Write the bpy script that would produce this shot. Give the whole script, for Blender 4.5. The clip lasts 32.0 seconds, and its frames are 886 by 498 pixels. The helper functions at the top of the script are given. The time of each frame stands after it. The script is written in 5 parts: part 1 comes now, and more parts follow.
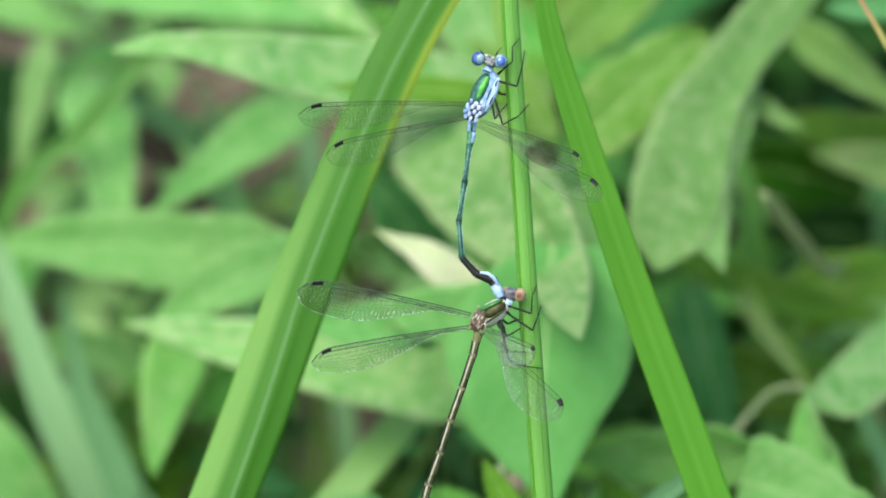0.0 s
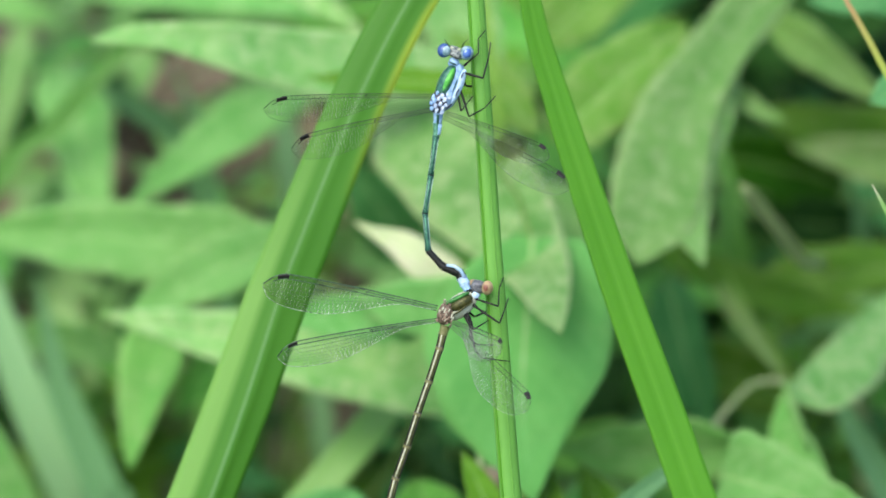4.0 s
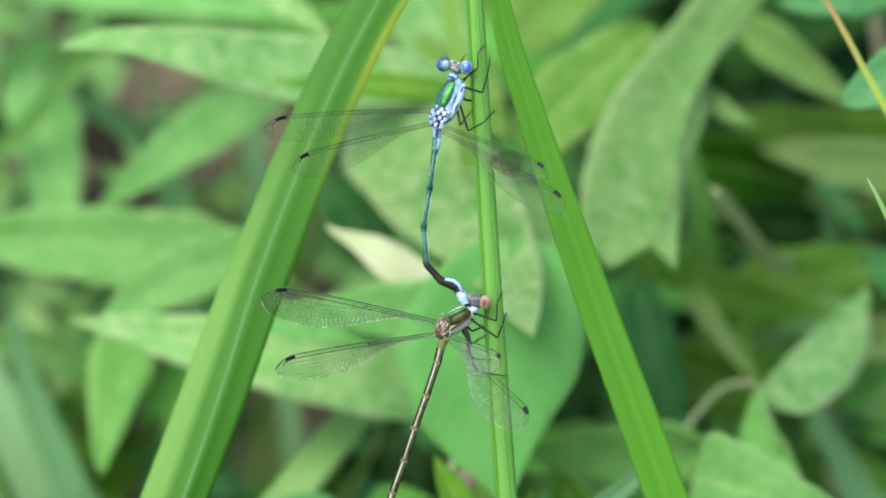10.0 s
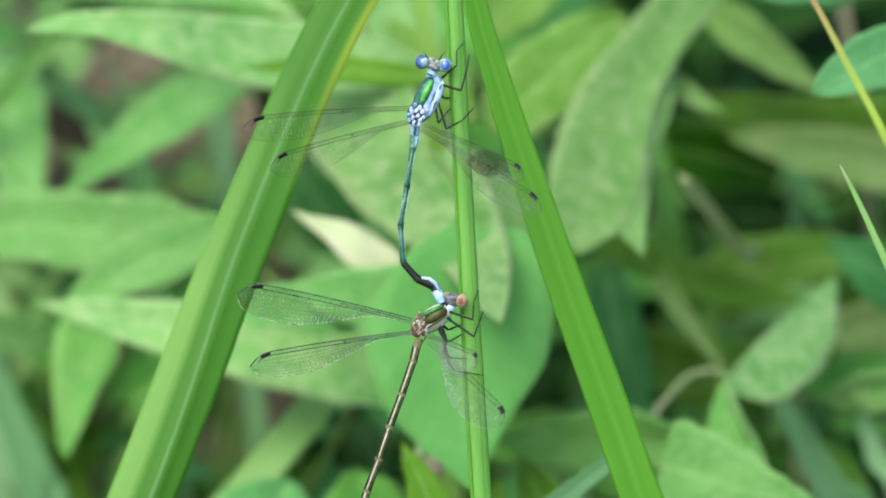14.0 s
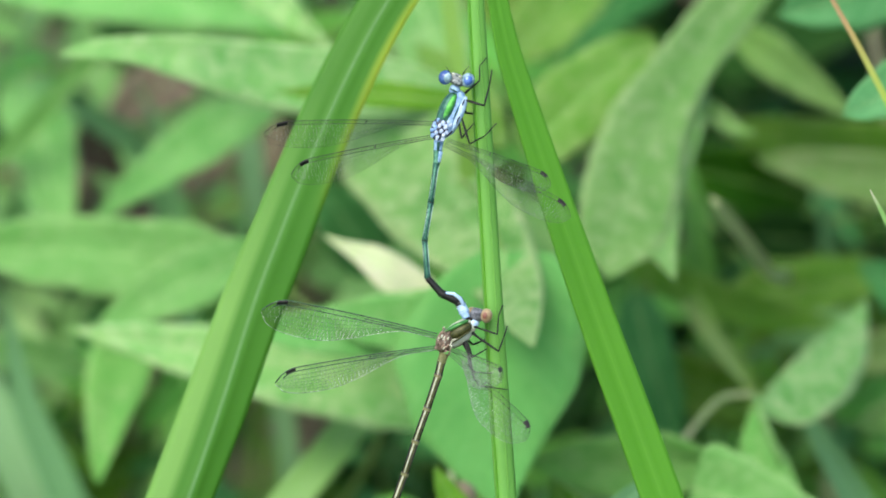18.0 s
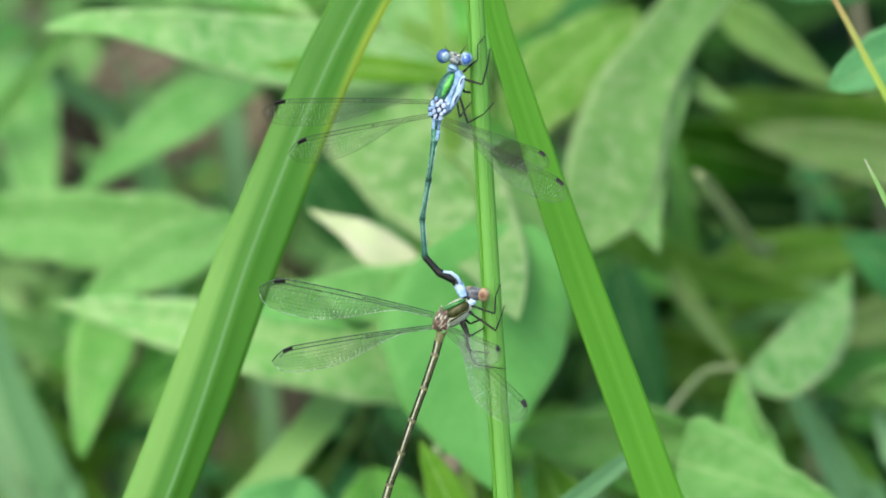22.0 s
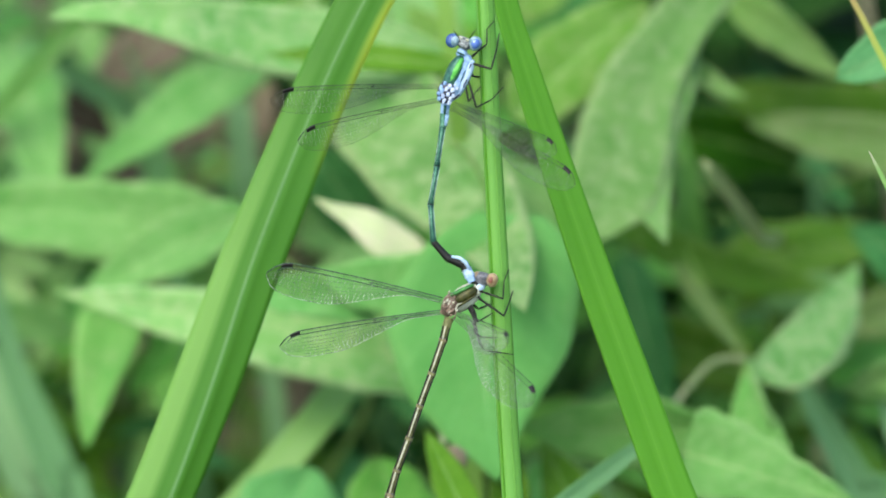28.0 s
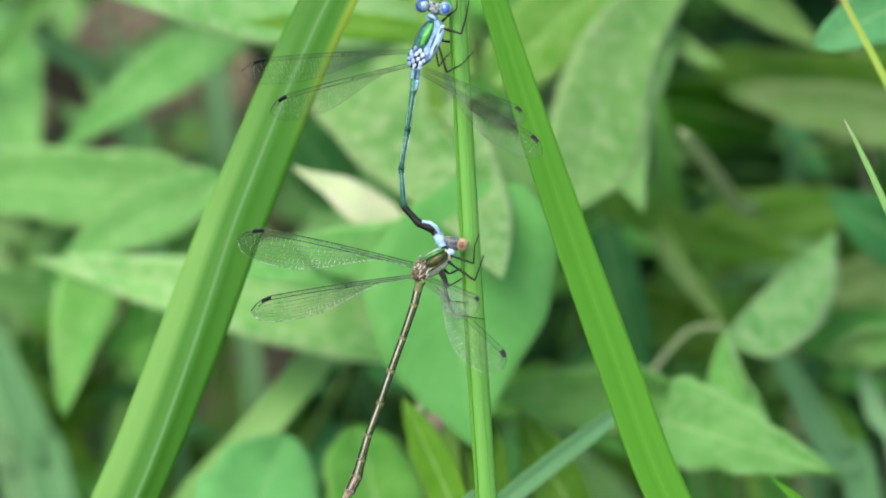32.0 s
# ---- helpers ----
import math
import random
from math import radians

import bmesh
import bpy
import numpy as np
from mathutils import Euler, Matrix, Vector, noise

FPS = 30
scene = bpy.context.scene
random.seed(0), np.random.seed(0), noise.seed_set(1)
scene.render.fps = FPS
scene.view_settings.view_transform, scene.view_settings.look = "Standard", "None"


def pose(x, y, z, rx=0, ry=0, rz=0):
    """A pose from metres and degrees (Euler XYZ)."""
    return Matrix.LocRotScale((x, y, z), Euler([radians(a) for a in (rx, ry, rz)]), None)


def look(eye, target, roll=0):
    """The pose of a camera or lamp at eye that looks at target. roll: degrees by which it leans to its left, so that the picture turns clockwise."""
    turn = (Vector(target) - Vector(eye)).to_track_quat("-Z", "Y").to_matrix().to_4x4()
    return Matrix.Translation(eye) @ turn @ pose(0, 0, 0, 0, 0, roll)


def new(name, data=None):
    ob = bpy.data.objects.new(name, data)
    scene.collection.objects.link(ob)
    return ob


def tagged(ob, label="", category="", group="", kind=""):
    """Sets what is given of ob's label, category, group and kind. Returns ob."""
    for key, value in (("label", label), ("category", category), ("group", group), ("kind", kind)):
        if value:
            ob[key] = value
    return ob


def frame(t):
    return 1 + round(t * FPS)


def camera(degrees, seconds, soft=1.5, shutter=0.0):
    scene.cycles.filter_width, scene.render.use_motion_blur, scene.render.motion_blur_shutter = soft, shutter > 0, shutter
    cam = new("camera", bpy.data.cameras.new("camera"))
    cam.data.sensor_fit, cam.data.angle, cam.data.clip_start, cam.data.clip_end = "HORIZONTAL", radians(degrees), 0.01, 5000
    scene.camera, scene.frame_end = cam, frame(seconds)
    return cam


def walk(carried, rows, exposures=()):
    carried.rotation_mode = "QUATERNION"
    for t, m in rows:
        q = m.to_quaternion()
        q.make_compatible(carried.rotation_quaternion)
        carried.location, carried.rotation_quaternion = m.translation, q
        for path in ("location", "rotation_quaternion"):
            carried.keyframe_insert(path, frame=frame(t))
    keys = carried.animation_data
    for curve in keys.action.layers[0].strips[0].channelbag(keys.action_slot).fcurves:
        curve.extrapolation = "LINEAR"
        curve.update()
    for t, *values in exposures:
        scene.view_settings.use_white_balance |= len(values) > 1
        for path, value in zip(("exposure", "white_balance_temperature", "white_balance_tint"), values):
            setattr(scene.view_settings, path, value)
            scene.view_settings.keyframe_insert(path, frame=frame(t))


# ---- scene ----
UNIT = 0.00008          # one step of the plan's grid, in metres
REACH = 1.2             # from the lens to the plane in focus
DOWN = radians(25)
RIGHT = Vector((1, 0, 0))
AWAY = Vector((0, math.cos(DOWN), -math.sin(DOWN)))
UP = Vector((0, math.sin(DOWN), math.cos(DOWN)))
HEART = Vector((0, 0, 0.28))
STAND = HEART - REACH * AWAY

cam = camera(5.984, 32.0, soft=1.75)
cam.data.dof.use_dof = True
cam.data.dof.focus_distance = REACH
cam.data.dof.aperture_fstop = 17.5
walk(cam, [
    (0, pose(0.0115, -1.0946, 0.7904, 65.014, 0.493, 0.845)),
    (0.5, pose(0.0111, -1.0937, 0.7900, 65.037, 0.429, 0.563)),
    (1, pose(0.0107, -1.0924, 0.7894, 64.961, 0.267, 0.741)),
    (1.5, pose(0.0103, -1.0914, 0.7889, 64.894, 0.146, 0.631)),
    (2, pose(0.0099, -1.0906, 0.7885, 64.882, 0.191, 0.636)),
    (2.5, pose(0.0095, -1.0892, 0.7879, 64.839, 0.178, 0.686)),
    (3, pose(0.0091, -1.0884, 0.7875, 64.916, 0.276, 0.794)),
    (3.5, pose(0.0087, -1.0888, 0.7877, 64.946, 0.194, 0.760)),
    (5.5, pose(0.0071, -1.0937, 0.7900, 65.003, 0.365, 0.325)),
    (6, pose(0.0067, -1.0932, 0.7898, 64.908, 0.335, 0.274)),
    (6.5, pose(0.0063, -1.0920, 0.7892, 64.692, 0.320, 0.199)),
    (7, pose(0.0058, -1.0897, 0.7881, 64.617, 0.359, 0.335)),
    (7.5, pose(0.0054, -1.0875, 0.7871, 64.874, 0.376, 0.350)),
    (8, pose(0.0050, -1.0865, 0.7866, 64.932, 0.321, 0.268)),
    (8.5, pose(0.0045, -1.0864, 0.7866, 64.960, 0.198, 0.274)),
    (9, pose(0.0040, -1.0870, 0.7869, 64.984, 0.186, 0.146)),
    (9.5, pose(0.0035, -1.0882, 0.7874, 65.013, 0.295, 0.184)),
    (10, pose(0.0030, -1.0891, 0.7879, 64.983, 0.279, 0.169)),
    (10.5, pose(0.0025, -1.0897, 0.7881, 65.071, 0.318, 0.190)),
    (11, pose(0.0020, -1.0904, 0.7884, 65.117, 0.272, 0.359)),
    (11.5, pose(0.0015, -1.0908, 0.7887, 65.233, 0.131, 0.215)),
    (12, pose(0.0010, -1.0906, 0.7885, 65.167, 0.142, 0.327)),
    (12.5, pose(0.0005, -1.0893, 0.7880, 65.139, 0.200, 0.199)),
    (13, pose(0.0000, -1.0876, 0.7871, 65.000, -0.005, 0.002)),
    (13.5, pose(-0.0004, -1.0861, 0.7865, 64.822, -0.220, -0.083)),
    (14, pose(-0.0008, -1.0856, 0.7862, 64.890, -0.210, -0.027)),
    (14.5, pose(-0.0012, -1.0857, 0.7863, 64.964, -0.062, -0.071)),
    (16.5, pose(-0.0028, -1.0865, 0.7866, 65.019, -0.064, -0.165)),
    (17, pose(-0.0032, -1.0864, 0.7866, 64.985, -0.166, -0.236)),
    (17.5, pose(-0.0036, -1.0866, 0.7867, 65.024, -0.024, -0.290)),
    (18, pose(-0.0040, -1.0873, 0.7870, 65.054, -0.047, -0.020)),
    (18.5, pose(-0.0044, -1.0880, 0.7874, 65.124, -0.068, -0.021)),
    (19, pose(-0.0048, -1.0878, 0.7873, 64.988, 0.004, -0.250)),
    (19.5, pose(-0.0052, -1.0870, 0.7869, 64.948, -0.176, -0.213)),
    (20, pose(-0.0056, -1.0859, 0.7864, 64.851, -0.165, -0.275)),
    (20.5, pose(-0.0060, -1.0851, 0.7860, 64.830, -0.149, -0.420)),
    (21, pose(-0.0064, -1.0850, 0.7860, 64.974, -0.055, -0.294)),
    (21.5, pose(-0.0068, -1.0855, 0.7862, 64.913, -0.045, -0.178)),
    (22, pose(-0.0072, -1.0860, 0.7864, 64.874, -0.068, -0.283)),
    (22.5, pose(-0.0072, -1.0870, 0.7869, 65.023, -0.118, -0.244)),
    (23, pose(-0.0072, -1.0879, 0.7873, 65.175, -0.042, -0.408)),
    (23.5, pose(-0.0072, -1.0882, 0.7874, 65.132, 0.009, -0.422)),
    (24, pose(-0.0072, -1.0880, 0.7873, 65.128, 0.057, -0.412)),
    (24.5, pose(-0.0072, -1.0877, 0.7872, 65.209, 0.068, -0.390)),
    (25, pose(-0.0072, -1.0877, 0.7872, 65.080, 0.097, -0.269)),
    (25.5, pose(-0.0072, -1.0878, 0.7873, 65.130, 0.172, -0.287)),
    (26, pose(-0.0072, -1.0880, 0.7874, 65.100, 0.166, -0.239)),
    (26.5, pose(-0.0072, -1.0878, 0.7873, 64.926, 0.127, -0.294)),
    (28.5, pose(-0.0072, -1.0820, 0.7846, 64.787, -0.241, -0.165)),
    (29, pose(-0.0072, -1.0826, 0.7848, 64.767, -0.234, -0.260)),
    (29.5, pose(-0.0072, -1.0832, 0.7851, 64.772, -0.189, -0.428)),
    (30, pose(-0.0072, -1.0836, 0.7853, 64.767, -0.275, -0.309)),
    (30.5, pose(-0.0072, -1.0842, 0.7855, 64.710, -0.340, -0.530)),
    (31, pose(-0.0072, -1.0846, 0.7857, 64.701, -0.350, -0.441)),
    (31.5, pose(-0.0072, -1.0844, 0.7857, 64.682, -0.335, -0.280)),
    (32, pose(-0.0072, -1.0839, 0.7854, 64.590, -0.270, -0.308)),
], exposures=((0, 0.59), (32, 0.59)))


def spot(x, y, back=0.0):
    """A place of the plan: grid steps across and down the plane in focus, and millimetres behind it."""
    x, y, back = float(x), float(y), float(back)
    k = 1 + back / 1000 / REACH
    return STAND + ((x - 784) * UNIT * RIGHT - (y - 441) * UNIT * UP + REACH * AWAY) * k


# ---- light ----
world = bpy.data.worlds.new("sky")
scene.world = world
world.use_nodes = True
wn = world.node_tree.nodes
sky = wn.new("ShaderNodeTexSky")
sky.sky_type = "NISHITA"
sky.sun_disc = False
sky.sun_elevation = radians(58)
sky.sun_rotation = radians(215)
sky.dust_density = 3.0
wn["Background"].inputs["Strength"].default_value = 0.27
world.node_tree.links.new(sky.outputs["Color"], wn["Background"].inputs["Color"])
sun = new("sun", bpy.data.lights.new("sun", "SUN"))
sun.data.energy = 1.5
sun.data.angle = radians(45)
sun.data.color = (1.0, 0.96, 0.88)
sun.matrix_world = look((-1.2, -1.7, 3.4), (0, 0, 0))


# ---- materials ----
def tree_of(name):
    m = bpy.data.materials.new(name)
    m.use_nodes = True
    nt = m.node_tree
    bs = nt.nodes["Principled BSDF"]
    return m, nt, bs


def put(nt, kind, **inputs):
    n = nt.nodes.new(kind)
    for k, v in inputs.items():
        n.inputs[k.replace("_", " ")].default_value = v
    return n


def ramp(nt, src, stops):
    r = nt.nodes.new("ShaderNodeValToRGB")
    el = r.color_ramp.elements
    while len(el) < len(stops):
        el.new(0.5)
    for e, (p, c) in zip(el, stops):
        e.position, e.color = p, (*c, 1)
    nt.links.new(src, r.inputs["Fac"])
    return r.outputs["Color"]


def mixed(nt, fac, a, b, mode="MIX"):
    m = nt.nodes.new("ShaderNodeMix")
    m.data_type, m.blend_type = "RGBA", mode
    for sock, val in ((m.inputs[0], fac), (m.inputs[6], a), (m.inputs[7], b)):
        if isinstance(val, bpy.types.NodeSocket):
            nt.links.new(val, sock)
        elif isinstance(val, tuple):
            sock.default_value = (*val, 1)
        else:
            sock.default_value = val
    return m.outputs[2]


def calc(nt, op, a, b=0.0, c=0.0):
    m = nt.nodes.new("ShaderNodeMath")
    m.operation = op
    for sock, val in zip(m.inputs, (a, b, c)):
        if isinstance(val, bpy.types.NodeSocket):
            nt.links.new(val, sock)
        else:
            sock.default_value = val
    return m.outputs[0]


def noise_of(nt, coord, scale, detail=3.0, rough=0.55):
    n = put(nt, "ShaderNodeTexNoise", Scale=scale, Detail=detail, Roughness=rough)
    nt.links.new(coord, n.inputs["Vector"])
    return n.outputs["Fac"]


def leaf_material(name, dark, light, fleck, flecks=0.25, gloss=0.45, passing=0.3, veins=1.0, ribs=9.0):
    """A leaf: two greens in soft patches, pale flecks, a midrib and side veins, light passing through."""
    m, nt, bs = tree_of(name)
    tc = nt.nodes.new("ShaderNodeTexCoord")
    ob, uv = tc.outputs["Object"], tc.outputs["UV"]
    info = nt.nodes.new("ShaderNodeObjectInfo")
    sep = nt.nodes.new("ShaderNodeSeparateXYZ")
    nt.links.new(uv, sep.inputs[0])
    u, v = sep.outputs[0], sep.outputs[1]
    broad = noise_of(nt, ob, 90.0, 3.0)
    col = mixed(nt, ramp(nt, broad, ((0.35, (0, 0, 0)), (0.65, (1, 1, 1)))), dark, light)
    fine = noise_of(nt, ob, 420.0, 4.0, 0.7)
    spots = ramp(nt, fine, ((0.47, (0, 0, 0)), (0.66, (1, 1, 1))))
    col = mixed(nt, calc(nt, "MULTIPLY", spots, flecks), col, fleck)
    blot = ramp(nt, noise_of(nt, ob, 190.0, 5.0, 0.65), ((0.52, (0, 0, 0)), (0.64, (1, 1, 1))))
    col = mixed(nt, calc(nt, "MULTIPLY", blot, 1.0 * flecks), col, tuple(0.5 * (a + b) for a, b in zip(light, fleck)))
    dim = ramp(nt, noise_of(nt, ob, 260.0, 4.0, 0.6), ((0.36, (1, 1, 1)), (0.46, (0, 0, 0))))
    col = mixed(nt, calc(nt, "MULTIPLY", dim, 0.5), col, dark)
    side = calc(nt, "ABSOLUTE", calc(nt, "SUBTRACT", u, 0.5))
    mid = calc(nt, "SUBTRACT", 1.0, calc(nt, "MINIMUM", calc(nt, "MULTIPLY", side, 34.0), 1.0))
    slant = calc(nt, "SUBTRACT", calc(nt, "MULTIPLY", v, ribs), calc(nt, "MULTIPLY", side, 4.2))
    saw = calc(nt, "ABSOLUTE", calc(nt, "SUBTRACT", calc(nt, "FRACT", slant), 0.5))
    lat = calc(nt, "SUBTRACT", 1.0, calc(nt, "MINIMUM", calc(nt, "MULTIPLY", saw, 9.0), 1.0))
    vein = calc(nt, "MINIMUM", calc(nt, "ADD", mid, calc(nt, "MULTIPLY", lat, 0.45)), 1.0)
    col = mixed(nt, calc(nt, "MULTIPLY", vein, 0.4 * veins), col, tuple(min(1.0, c * 1.25 + 0.05) for c in light))
    rim = put(nt, "ShaderNodeMapRange", From_Min=0.40, From_Max=0.49)
    nt.links.new(calc(nt, "ADD", side, calc(nt, "MULTIPLY", calc(nt, "SUBTRACT", fine, 0.5), 0.12)), rim.inputs["Value"])
    col = mixed(nt, calc(nt, "MULTIPLY", rim.outputs[0], 0.2 + 0.5 * flecks), col, fleck)
    hsv = nt.nodes.new("ShaderNodeHueSaturation")
    nt.links.new(col, hsv.inputs["Color"])
    nt.links.new(calc(nt, "ADD", 0.495, calc(nt, "MULTIPLY", info.outputs["Random"], 0.012)), hsv.inputs["Hue"])
    nt.links.new(calc(nt, "ADD", 0.92, calc(nt, "MULTIPLY", info.outputs["Random"], 0.16)), hsv.inputs["Value"])
    col = hsv.outputs["Color"]
    nt.links.new(col, bs.inputs["Base Color"])
    bs.inputs["Roughness"].default_value = gloss
    bs.inputs["Specular IOR Level"].default_value = 0.09
    bump = put(nt, "ShaderNodeBump", Strength=0.35, Distance=0.0004)
    nt.links.new(calc(nt, "SUBTRACT", broad, calc(nt, "MULTIPLY", vein, 0.6 * veins)), bump.inputs["Height"])
    nt.links.new(bump.outputs["Normal"], bs.inputs["Normal"])
    tr = nt.nodes.new("ShaderNodeBsdfTranslucent")
    nt.links.new(mixed(nt, 1.0, col, (1.0, 1.0, 0.55), "MULTIPLY"), tr.inputs["Color"])
    mx = put(nt, "ShaderNodeMixShader", Fac=passing)
    nt.links.new(bs.outputs[0], mx.inputs[1])
    nt.links.new(tr.outputs[0], mx.inputs[2])
    nt.links.new(mx.outputs[0], nt.nodes["Material Output"].inputs["Surface"])
    return m


def blade_material(name, dark, light, edge=None, edge_from=0.9, rib=(0.35, 0.5, 0.3), rib_width=26.0, passing=0.34, tip=None, sheen_band=None):
    """A grass blade: fine parallel streaks, a pale rib, at need a yellowed edge, a dry tip and a sheen painted as a
    paler stripe along one margin (colour, width, where it ends).
    """
    m, nt, bs = tree_of(name)
    tc = nt.nodes.new("ShaderNodeTexCoord")
    uv = tc.outputs["UV"]
    sep = nt.nodes.new("ShaderNodeSeparateXYZ")
    nt.links.new(uv, sep.inputs[0])
    u, v = sep.outputs[0], sep.outputs[1]
    mp = put(nt, "ShaderNodeMapping", Scale=(46.0, 2.5, 1.0))
    nt.links.new(uv, mp.inputs["Vector"])
    streak = noise_of(nt, mp.outputs[0], 1.0, 4.0, 0.6)
    patch = noise_of(nt, tc.outputs["Object"], 60.0, 3.0)
    col = mixed(nt, calc(nt, "ADD", calc(nt, "MULTIPLY", streak, 0.45), calc(nt, "MULTIPLY", patch, 0.5)), dark, light)
    side = calc(nt, "ABSOLUTE", calc(nt, "SUBTRACT", u, 0.5))
    mid = calc(nt, "SUBTRACT", 1.0, calc(nt, "MINIMUM", calc(nt, "MULTIPLY", side, rib_width), 1.0))
    col = mixed(nt, calc(nt, "MULTIPLY", mid, 0.7), col, rib)
    if sheen_band:
        stripe = put(nt, "ShaderNodeMapRange", From_Min=sheen_band[1] + 0.05, From_Max=sheen_band[1] - 0.05)
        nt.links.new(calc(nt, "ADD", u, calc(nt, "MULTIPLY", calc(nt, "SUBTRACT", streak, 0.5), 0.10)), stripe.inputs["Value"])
        ends = put(nt, "ShaderNodeMapRange", From_Min=sheen_band[2] + 0.08, From_Max=sheen_band[2] - 0.08)
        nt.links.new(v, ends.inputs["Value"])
        col = mixed(nt, calc(nt, "MULTIPLY", stripe.outputs[0], calc(nt, "MULTIPLY", ends.outputs[0], 0.85)), col, sheen_band[0])
    if edge:
        wob = calc(nt, "ADD", u, calc(nt, "MULTIPLY", calc(nt, "SUBTRACT", patch, 0.5), 0.05))
        fade = put(nt, "ShaderNodeMapRange", From_Min=edge_from, From_Max=1.0)
        nt.links.new(wob, fade.inputs["Value"])
        long = put(nt, "ShaderNodeMapRange", From_Min=0.53, From_Max=0.64)
        nt.links.new(v, long.inputs["Value"])
        col = mixed(nt, calc(nt, "MULTIPLY", fade.outputs[0], long.outputs[0]), col, edge)
    if tip:
        dry = put(nt, "ShaderNodeMapRange", From_Min=tip[1], From_Max=tip[2])
        nt.links.new(calc(nt, "ADD", v, calc(nt, "MULTIPLY", calc(nt, "SUBTRACT", streak, 0.5), 0.15)), dry.inputs["Value"])
        col = mixed(nt, dry.outputs[0], col, tip[0])
    nt.links.new(col, bs.inputs["Base Color"])
    bs.inputs["Roughness"].default_value = 0.45
    bs.inputs["Specular IOR Level"].default_value = 0.26
    bump = put(nt, "ShaderNodeBump", Strength=0.12, Distance=0.0002)
    nt.links.new(streak, bump.inputs["Height"])
    nt.links.new(bump.outputs["Normal"], bs.inputs["Normal"])
    tr = nt.nodes.new("ShaderNodeBsdfTranslucent")
    nt.links.new(mixed(nt, 1.0, col, (1.0, 1.0, 0.5), "MULTIPLY"), tr.inputs["Color"])
    mx = put(nt, "ShaderNodeMixShader", Fac=passing)
    nt.links.new(bs.outputs[0], mx.inputs[1])
    nt.links.new(tr.outputs[0], mx.inputs[2])
    nt.links.new(mx.outputs[0], nt.nodes["Material Output"].inputs["Surface"])
    return m


def skin_material(name, a, b, scale=1800.0, metal=0.0, gloss=0.4, coat=0.0):
    """An insect's hard skin in two mottled tones."""
    m, nt, bs = tree_of(name)
    tc = nt.nodes.new("ShaderNodeTexCoord")
    n = noise_of(nt, tc.outputs["Object"], scale, 4.0, 0.6)
    nt.links.new(mixed(nt, ramp(nt, n, ((0.4, (0, 0, 0)), (0.6, (1, 1, 1)))), a, b), bs.inputs["Base Color"])
    bs.inputs["Metallic"].default_value = metal
    bs.inputs["Specular IOR Level"].default_value = 0.25
    bs.inputs["Roughness"].default_value = gloss
    bs.inputs["Coat Weight"].default_value = coat
    bump = put(nt, "ShaderNodeBump", Strength=0.25, Distance=0.0001)
    nt.links.new(n, bump.inputs["Height"])
    nt.links.new(bump.outputs["Normal"], bs.inputs["Normal"])
    return m


def membrane_material(name, haze=0.003, clarity=0.985, patch=None):
    """A wing's clear skin: mostly see-through, with a faint sheen, at need with a darker patch (its middle and radius
    in the wing's space, its tint).
    """
    m, nt, bs = tree_of(name)
    tc = nt.nodes.new("ShaderNodeTexCoord")
    n = noise_of(nt, tc.outputs["Object"], 700.0, 2.0)
    clear = nt.nodes.new("ShaderNodeBsdfTransparent")
    clear.inputs["Color"].default_value = (clarity, clarity, clarity * 0.99, 1)
    if patch:
        off = put(nt, "ShaderNodeVectorMath")
        off.operation = "DISTANCE"
        off.inputs[1].default_value = patch[0]
        nt.links.new(tc.outputs["Object"], off.inputs[0])
        near = put(nt, "ShaderNodeMapRange", From_Min=patch[1] * 1.15, From_Max=patch[1] * 0.75)
        nt.links.new(calc(nt, "ADD", off.outputs["Value"], calc(nt, "MULTIPLY", n, patch[1] * 0.3)), near.inputs["Value"])
        nt.links.new(mixed(nt, near.outputs[0], (clarity, clarity, clarity * 0.99), patch[2]), clear.inputs["Color"])
    bs.inputs["Base Color"].default_value = (0.35, 0.38, 0.33, 1)
    bs.inputs["Roughness"].default_value = 0.3
    bump = put(nt, "ShaderNodeBump", Strength=0.4, Distance=0.0002)
    nt.links.new(n, bump.inputs["Height"])
    nt.links.new(bump.outputs["Normal"], bs.inputs["Normal"])
    fr = put(nt, "ShaderNodeFresnel", IOR=1.35)
    nt.links.new(bump.outputs["Normal"], fr.inputs["Normal"])
    mx = nt.nodes.new("ShaderNodeMixShader")
    nt.links.new(calc(nt, "ADD", haze, calc(nt, "MULTIPLY", fr.outputs[0], 0.07)), mx.inputs[0])
    nt.links.new(clear.outputs[0], mx.inputs[1])
    nt.links.new(bs.outputs[0], mx.inputs[2])
    nt.links.new(mx.outputs[0], nt.nodes["Material Output"].inputs["Surface"])
    return m


def soil_material():
    m, nt, bs = tree_of("soil")
    tc = nt.nodes.new("ShaderNodeTexCoord")
    a = noise_of(nt, tc.outputs["Object"], 14.0, 6.0, 0.65)
    b = noise_of(nt, tc.outputs["Object"], 160.0, 5.0, 0.7)
    col = mixed(nt, ramp(nt, a, ((0.35, (0, 0, 0)), (0.7, (1, 1, 1)))), (0.035, 0.028, 0.018), (0.11, 0.08, 0.05))
    col = mixed(nt, calc(nt, "MULTIPLY", b, 0.5), col, (0.16, 0.11, 0.075))
    nt.links.new(col, bs.inputs["Base Color"])
    bs.inputs["Roughness"].default_value = 0.95
    bump = put(nt, "ShaderNodeBump", Strength=0.8, Distance=0.01)
    nt.links.new(b, bump.inputs["Height"])
    nt.links.new(bump.outputs["Normal"], bs.inputs["Normal"])
    return m


